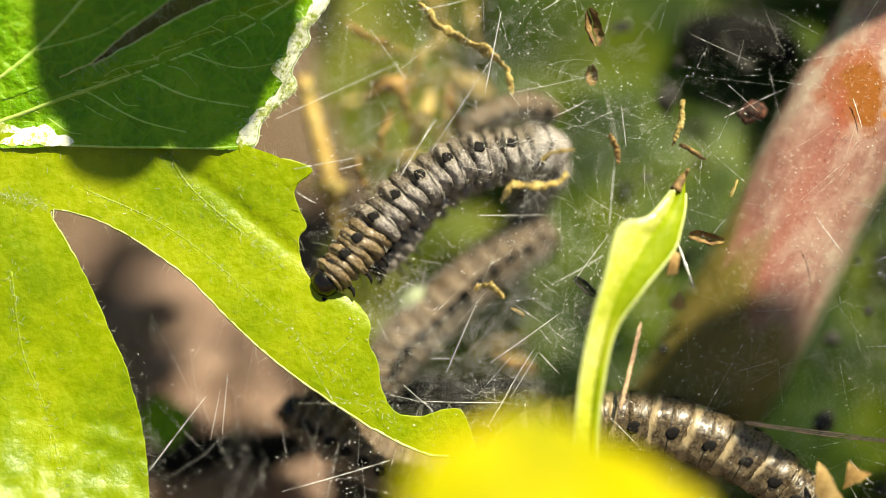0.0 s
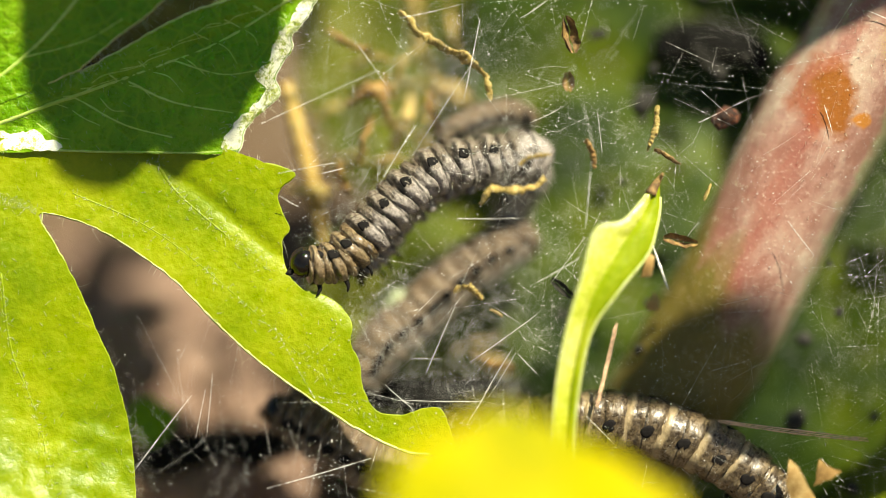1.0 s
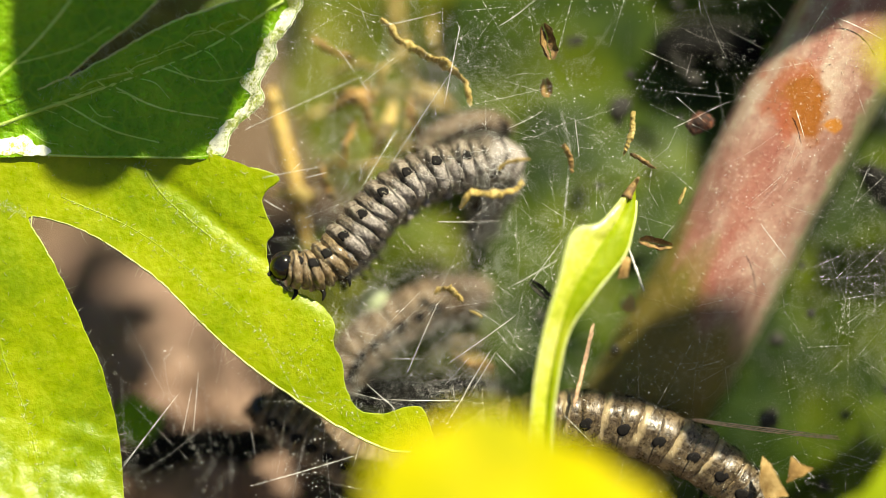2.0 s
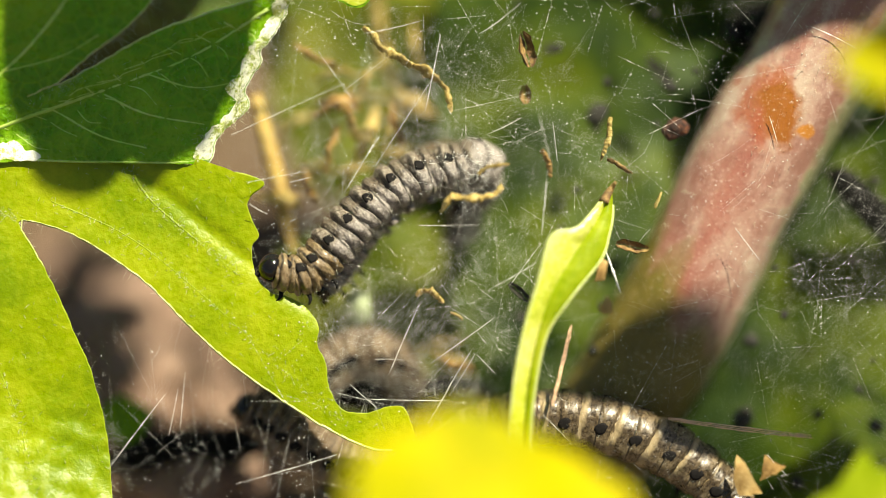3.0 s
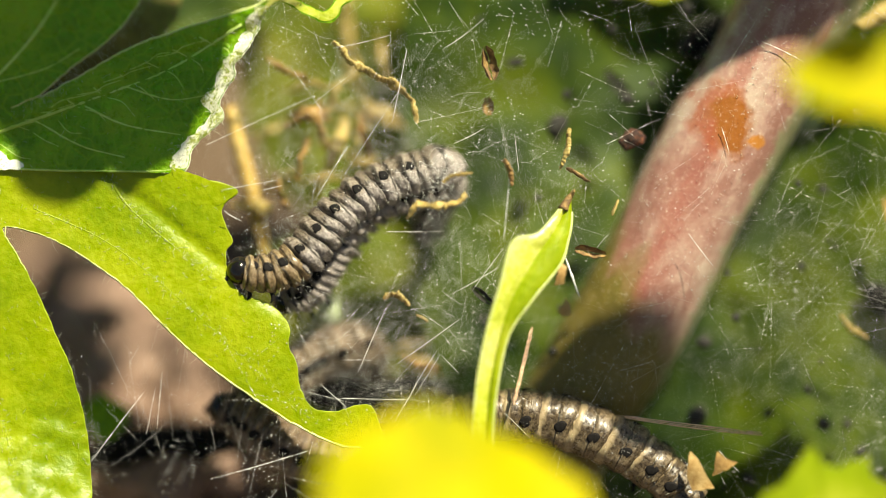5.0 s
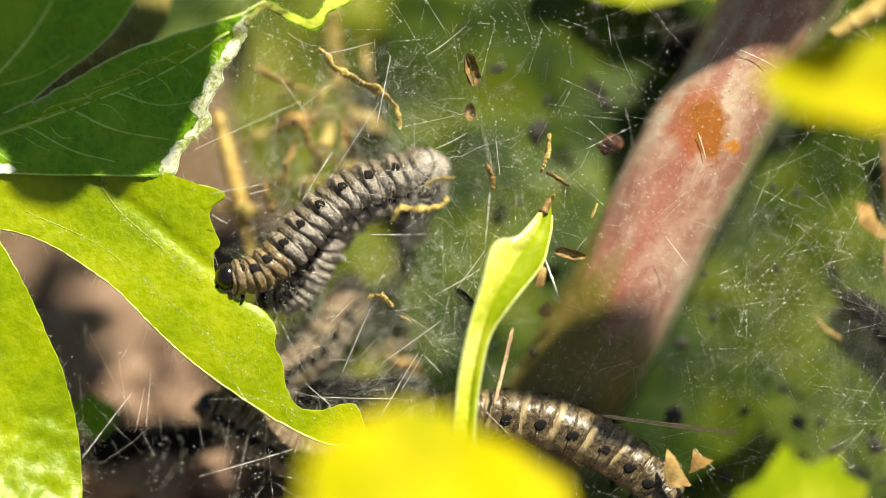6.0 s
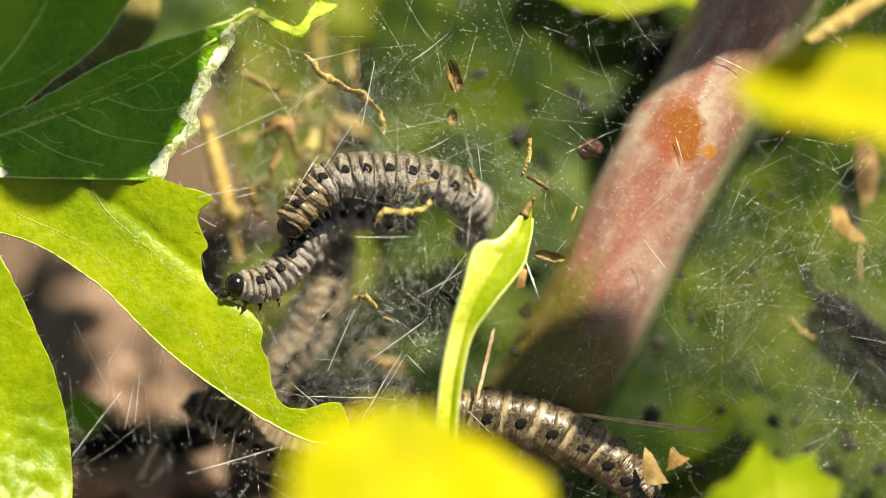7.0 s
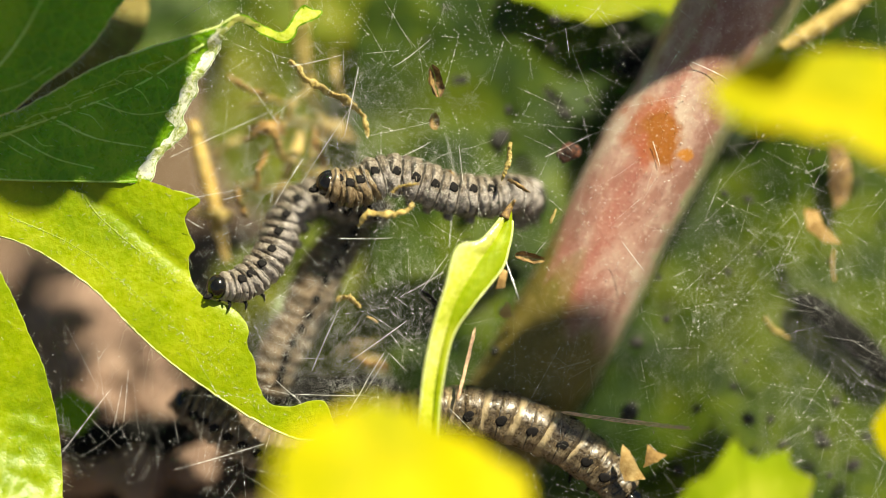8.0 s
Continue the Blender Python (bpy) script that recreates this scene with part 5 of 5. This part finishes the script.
def build_debris():
    husk(1050, 48, 0.5, 70, 26, 102, HUSK, "split brown seed husk caught in the web")
    husk(1047, 134, -1, 34, 20, 95, HUSK, "small brown seed husk caught in the web")
    husk(1250, 422, 0.5, 62, 20, -12, HUSK, "torn brown husk caught beside the stem")
    husk(1036, 508, 0.5, 52, 16, -42, FRASS, "thin black curled husk")
    husk(1300, 90, -6, 80, 22, -48, FRASS, "black curled husk behind the web")
    strand_thing("dry_curl", [(742, 4, -1), (775, 45, -1), (815, 68, -1), (850, 85, -0.8), (885, 108, -1), (900, 140, -1), (908, 168, -1)], 0.32, STRAW, "curled yellow strip of dry leaf", "leaf scrap", wob=0.8)
    strand_thing("dry_curl", [(888, 358, 1), (905, 330, 1.5), (945, 330, 1.8), (985, 322, 1.6), (1008, 306, 1.4)], 0.30, STRAW, "crumpled yellow strip of dry leaf", "leaf scrap", wob=0.9)
    strand_thing("dry_curl", [(958, 284, 1.6), (980, 270, 1.8), (1018, 266, 1.8)], 0.16, STRAW, "thin yellow strip of dry leaf", "leaf scrap")
    strand_thing("dry_curl", [(1208, 178, 0.5), (1207, 210, 0.6), (1198, 238, 0.6), (1190, 256, 0.4)], 0.26, STRAW, "tan strip of dry leaf hanging in silk", "leaf scrap")
    strand_thing("dry_curl", [(1204, 256, 0.6), (1225, 268, 0.6), (1250, 284, 0.6)], 0.20, HUSK, "brown strip of dry leaf hanging in silk", "leaf scrap")
    strand_thing("dry_curl", [(1078, 238, -1), (1090, 262, -1), (1094, 292, -1)], 0.24, DRY, "brown strip of dry leaf in the web", "leaf scrap")
    strand_thing("dry_curl", [(838, 512, -1), (862, 505, -1), (880, 516, -1), (893, 530, -1)], 0.26, STRAW, "pale yellow crumb strip in silk", "leaf scrap", wob=0.9)
    strand_thing("dry_curl", [(905, 545, -1), (918, 550, -1), (926, 560, -1)], 0.16, STRAW, "small pale crumb in silk", "leaf scrap", wob=0.9)
    strand_thing("dry_curl", [(1745, 548, -3), (1765, 575, -3), (1800, 590, -3)], 0.24, STRAW, "forked tan strip of dry leaf", "leaf scrap", wob=0.7)
    strand_thing("dry_curl", [(1893, 470, -3), (1888, 430, -3), (1893, 400, -3)], 0.14, DRY, "thin hanging strip of dry leaf", "leaf scrap")
    strand_thing("dry_curl", [(1292, 350, 0), (1300, 330, 0), (1304, 318, 0)], 0.16, STRAW, "tiny straw coloured crumb", "leaf scrap")
    strand_thing("dry_stalk", [(535, 135, -6.0), (560, 230, -6.0), (585, 330, -6.2), (608, 430, -6.6)], 0.60, STALK, "straw coloured dry stalk behind the leaf", "stalk", 10, 0.15)
    strand_thing("dry_stalk", [(1780, -20, -4), (1830, -52, -4), (1900, -95, -4), (2000, -170, -4)], 0.75, STRAW, "yellow dry stalk with a dark node", "stalk", 10, 0.2)
    strand_thing("dry_stalk", [(760, -140, -10), (765, -40, -10), (770, 40, -10), (800, 130, -11)], 0.6, STRAW, "blurred straw stalk deep in the web", "stalk", 10, 0.3)
    flake(1463, 845, 1.5, [(-16, -30), (2, -12), (18, 20), (34, 45), (-10, 50), (-22, 20)], DRY, "orange-brown dry leaf flake")
    flake(1515, 838, 1.5, [(-22, 30), (-14, -22), (4, -8), (28, 2), (6, 16)], DRY, "pale tan dry leaf flake")
    flake(1202, 532, 2.2, [(-16, 8), (2, -18), (12, -4), (10, 16), (-6, 18)], DRY, "small rusty dry leaf flake")
    flake(1190, 465, 1.2, [(-12, 24), (0, -24), (14, -14), (8, 18)], DRY, "tan flake beside a leaflet", 0.4)
    flake(1862, 355, -3, [(-34, -40), (-4, -34), (8, -4), (46, 36), (10, 34), (-28, 6)], DRY, "pointed tan dry leaf flake")
    flake(1905, 240, -4.5, [(-26, -70), (10, -60), (26, 0), (14, 60), (-12, 80), (-24, 20)], HUSK, "dark brown withered leaf scrap")
    for i, (x, y, a) in enumerate(((690, 150, 34), (760, 95, 50), (745, 215, 46), (680, 225, 30), (840, 150, 32), (880, 600, 40), (640, 280, 30), (960, 120, 22), (800, 190, 30), (610, 190, 34), (590, 330, 30), (650, 60, 30), (720, 280, 34), (840, 40, 30), (910, 640, 30), (600, 60, 26))[0:16:2]):
        turn = i * 1.9
        lobe = [(math.cos(k * 0.7) * a * (1.0 + 1.1 * ((i * 7 + k * 5) % 6) / 6), math.sin(k * 0.7) * a * (0.15 + 0.55 * ((i * 3 + k * 4) % 5) / 5)) for k in range(9)]
        shape = [(u * math.cos(turn) - v * math.sin(turn), u * math.sin(turn) + v * math.cos(turn)) for u, v in lobe]
        flake(x, y, -5.0 - (i * 1.3) % 5, shape, STRAW if i % 4 else DRY, "torn dry leaf scrap deep in the web", 1.0, "dry scraps deep in the web")
    for i, (x, y, a, l) in enumerate(((690, 160, 20, 90), (760, 95, 60, 130), (745, 225, -30, 110), (680, 240, 80, 90), (830, 150, 140, 90), (880, 610, 20, 90), (640, 300, 110, 80), (800, 190, 70, 90), (610, 190, 40, 80), (650, 60, 150, 90), (720, 280, 10, 90), (840, 40, 100, 90), (910, 640, 160, 80), (700, 100, 5, 120), (780, 150, -20, 120), (720, 170, 100, 100), (790, 250, 30, 80))):
        dx, dy = math.cos(radians(a)) * l / 2, math.sin(radians(a)) * l / 2
        z = -4 - (i * 1.7) % 5
        strand_thing("dry_strip", [(x - dx, y + dy, z), (x - dy * 0.15, y - dx * 0.15, z + 0.6), (x + dx * 0.6, y - dy * 0.4, z), (x + dx, y - dy, z - 0.5)], 0.26, STRAW if i % 3 else DRY, "curled strip of dry leaf deep in the web", "leaf scrap", 7, 0.9)
    strand_thing("dry_curl", [(172, 112, -1.5), (195, 100, -1.2), (222, 84, -1.5)], 0.2, BERRY, "reddish brown dry crumb between two lobes", "leaf scrap", 7, 0.7)
    flake(728, 538, -6, [(-26, 8), (-14, -40), (22, -28), (28, 18), (-4, 38)], LEAF_BLEACHED, "pale green scrap of leaf deep in the web", 0.6, "dry scraps deep in the web")
    bm = bmesh.new()
    stone_mesh(bm, (0.85, 0.6, 0.6), 3.3, 1.0)
    for v in bm.verts:
        v.co *= 1 + 0.35 * max(0.0, noise.noise(v.co * 3800)) + 0.25 * noise.noise(v.co * 9000)
    ob = part("dry_bud", bm, BERRY, None)
    ob.matrix_world = SLOPE @ Matrix.Translation(loc(1332, 198, -1.2)) @ pose(0, 0, 0, 0, 0, 30)
    tagged(ob, "shrivelled dark red bud beside the stem", "bud")
    fixed = [(1474, 600, 17), (1458, 748, 24), (1710, 762, 18), (1784, 820, 16), (1868, 808, 20), (1932, 858, 18), (1894, 724, 15), (1672, 822, 16), (1756, 762, 12), (1708, 298, 12), (1182, 172, 26), (1320, 118, 16), (1830, 930, 18), (1440, -60, 14), (1300, -80, 14), (1475, 30, 10), (1960, 800, 14), (1200, 110, 10), (1560, 870, 16), (1600, 740, 12)]
    for i, (x, y, r) in enumerate(fixed):
        pellet(x, y, -4.5, r, i * 1.37)
    for i in range(75):
        x, y = rnd.uniform(1000, 2030), rnd.uniform(-140, 930)
        pellet(x, y, rnd.uniform(-6.5, -3.5) + (1.0 if x > 1500 else 0.0), rnd.uniform(4, 12), 40 + i * 1.37)


build_web()
build_debris()


def motions():
    def creep(rings, base, back, line_at, w, step, tail=(), drawn=None):
        rows = [[] for _ in rings]
        for t, *pts in line_at:
            line = [(p[0], p[1], p[2] if len(p) > 2 else w - (2.4 * (i / (len(pts) - 1)) ** 2.5 if tail else 0.0)) for i, p in enumerate(pts)]
            x, y, z = line[-1]
            line += [(x + dx, y + dy, z + dz) for dx, dy, dz in tail]
            if tail:
                line[0], line[1] = (*line[0][:2], w + 0.6), (*line[1][:2], w + 0.2)
            gap = step if not drawn or t < 6.4 else step + (drawn - step) * min(1.0, (t - 6.4) / 0.8)
            for row, m in zip(rows, spine_poses(line, base, back, gap)):
                row.append((t, m))
        for ob, row in zip(rings, rows):
            walk(ob, row)

    creep(rings_a, BASE_A, BACK_A, [
        (0, (575, 500), (622, 455), (680, 385), (740, 330), (820, 285), (900, 273), (968, 268)),
        (0.5, (576, 498), (627, 456), (684, 387), (744, 330), (823, 286), (904, 273), (972, 268)),
        (1, (567, 461), (619, 464), (678, 413), (739, 348), (808, 294), (888, 277), (975, 270)),
        (1.5, (557, 464), (611, 470), (670, 428), (725, 363), (792, 304), (875, 280), (966, 273)),
        (3, (566, 462), (623, 476), (675, 430), (729, 369), (802, 305), (885, 275), (962, 267)),
        (3.5, (560, 469), (617, 482), (668, 433), (722, 372), (795, 309), (882, 274), (960, 263)),
        (4.5, (555, 456), (616, 469), (680, 437), (737, 367), (804, 307), (887, 273), (964, 262)),
        (6, (557, 467), (617, 463), (680, 410), (737, 347), (805, 295), (885, 267), (960, 253)),
        (6.4, (560, 435), (621, 440), (688, 391), (736, 327), (808, 287), (886, 267), (964, 256)),
        (6.5, (572, 460), (624, 419), (681, 367), (722, 315), (797, 281), (877, 271), (961, 257)),
        (6.6, (633, 467), (670, 413), (702, 355), (742, 297), (812, 268), (893, 266), (968, 262)),
        (6.7, (636, 455), (665, 407), (694, 355), (740, 291), (815, 262), (908, 256), (995, 261)),
        (6.8, (691, 395), (714, 342), (755, 296), (819, 264), (888, 249), (958, 243), (1034, 266)),
        (7, (712, 362), (744, 312), (802, 263), (872, 253), (954, 257), (1030, 276), (1092, 317)),
        (7.2, (721, 313), (773, 293), (837, 266), (914, 254), (996, 258), (1066, 275), (1125, 301)),
        (7.5, (779, 289), (835, 289), (888, 259), (959, 252), (1030, 267), (1100, 285), (1160, 297)),
        (8, (822, 265), (880, 277), (942, 249), (1007, 259), (1079, 285), (1157, 294), (1234, 288)),
    ], -0.8, 0.00203, [(0, 26, -1.8), (-24, 80, -3.4), (-52, 150, -4.6), (-66, 250, -5.4)], 0.00158)
    creep(rings_b, BASE_B, BACK_B, [
        (0, (670, 470), (700, 425), (740, 365), (800, 315), (870, 290), (940, 282)),
        (1.5, (670, 470), (700, 425), (740, 365), (800, 315), (870, 290), (940, 282)),
        (4.5, (649, 527), (693, 489), (737, 417), (792, 340), (858, 307), (947, 296)),
        (6, (634, 512), (691, 501), (736, 438), (771, 364), (839, 318), (919, 296)),
        (6.5, (635, 517), (687, 500), (733, 437), (750, 367), (808, 321), (888, 292)),
        (6.8, (616, 482, -1.0), (670, 484, -1.6), (722, 441, -2.3), (746, 383, -3.2), (790, 347, -4.0), (860, 330, -4.6), (950, 350, -5.2)),
        (7, (600, 482, 0.1), (654, 482, -1.0), (712, 440, -2.0), (744, 388, -3.0), (792, 347, -4.0), (864, 330, -4.6), (950, 350, -5.2)),
        (7.5, (594, 484, 0.1), (648, 478, -1.0), (700, 428, -2.0), (728, 366, -3.0), (768, 318, -4.0), (840, 306, -4.6), (930, 330, -5.2)),
        (8, (590, 484, 0.1), (644, 478, -1.0), (700, 426, -2.0), (728, 358, -3.0), (766, 302, -4.0), (840, 298, -4.6), (930, 325, -5.2)),
    ], -3.0, 0.00145)
    creep(rings_c, BASE_C, BACK_C, [
        (0, (670, 690), (705, 620), (770, 560), (830, 500), (890, 455), (960, 420)),
        (1.5, (668, 681), (709, 609), (776, 552), (843, 490), (900, 449), (967, 418)),
        (2.8, (640, 716), (664, 660), (715, 626), (762, 622, -5.6), (800, 650, -7.5), (820, 720, -9.5)),
        (4.5, (640, 716), (664, 660), (715, 626), (762, 618, -5.6), (800, 640, -7.5), (820, 700, -9.5)),
        (6.5, (655, 712), (684, 648), (740, 604), (770, 540, -5.8), (790, 480, -7.5), (800, 420, -9.0)),
        (8, (696, 712), (720, 625), (765, 545), (800, 468, -5.6), (842, 400, -6.6), (875, 350, -8.0)),
    ], -5.9, 0.0017)
    creep(rings_g, G_BASE, BACK_G, [
        (0, (820, 240), (855, 215), (900, 196), (940, 190), (975, 200)),
        (1.7, (818, 242), (853, 217), (898, 198), (938, 192), (973, 202)),
        (3, (790, 300), (825, 276), (868, 256), (910, 250), (945, 262)),
        (8, (786, 306), (821, 282), (864, 262), (906, 256), (941, 268)),
    ], -5.0, 0.0010)
    creep(rings_f, BASE_F, BACK_F, [
        (0, (1640, 300), (1690, 340), (1750, 390), (1810, 460)),
        (3, (1636, 287), (1689, 341), (1753, 405), (1818, 480)),
        (3.5, (1632, 315), (1676, 358), (1724, 412), (1778, 477)),
        (4.5, (1786, 468), (1841, 506), (1896, 562), (1940, 639)),
        (6, (1809, 512), (1866, 552), (1924, 610), (1969, 684)),
        (8, (1817, 509), (1877, 550), (1936, 598), (2002, 670)),
    ], -5.3, 0.00115)
    creep(rings_k, BASE_K, BACK_K, [
        (0, (1215, 75), (1270, 62), (1330, 70), (1400, 90)),
        (1.7, (1215, 75), (1270, 62), (1330, 70), (1400, 90)),
        (2.8, (1440, 20), (1500, 0), (1560, -20), (1620, -40)),
        (8, (1440, 20), (1500, 0), (1560, -20), (1620, -40)),
    ], -8.4, 0.0010)


motions()
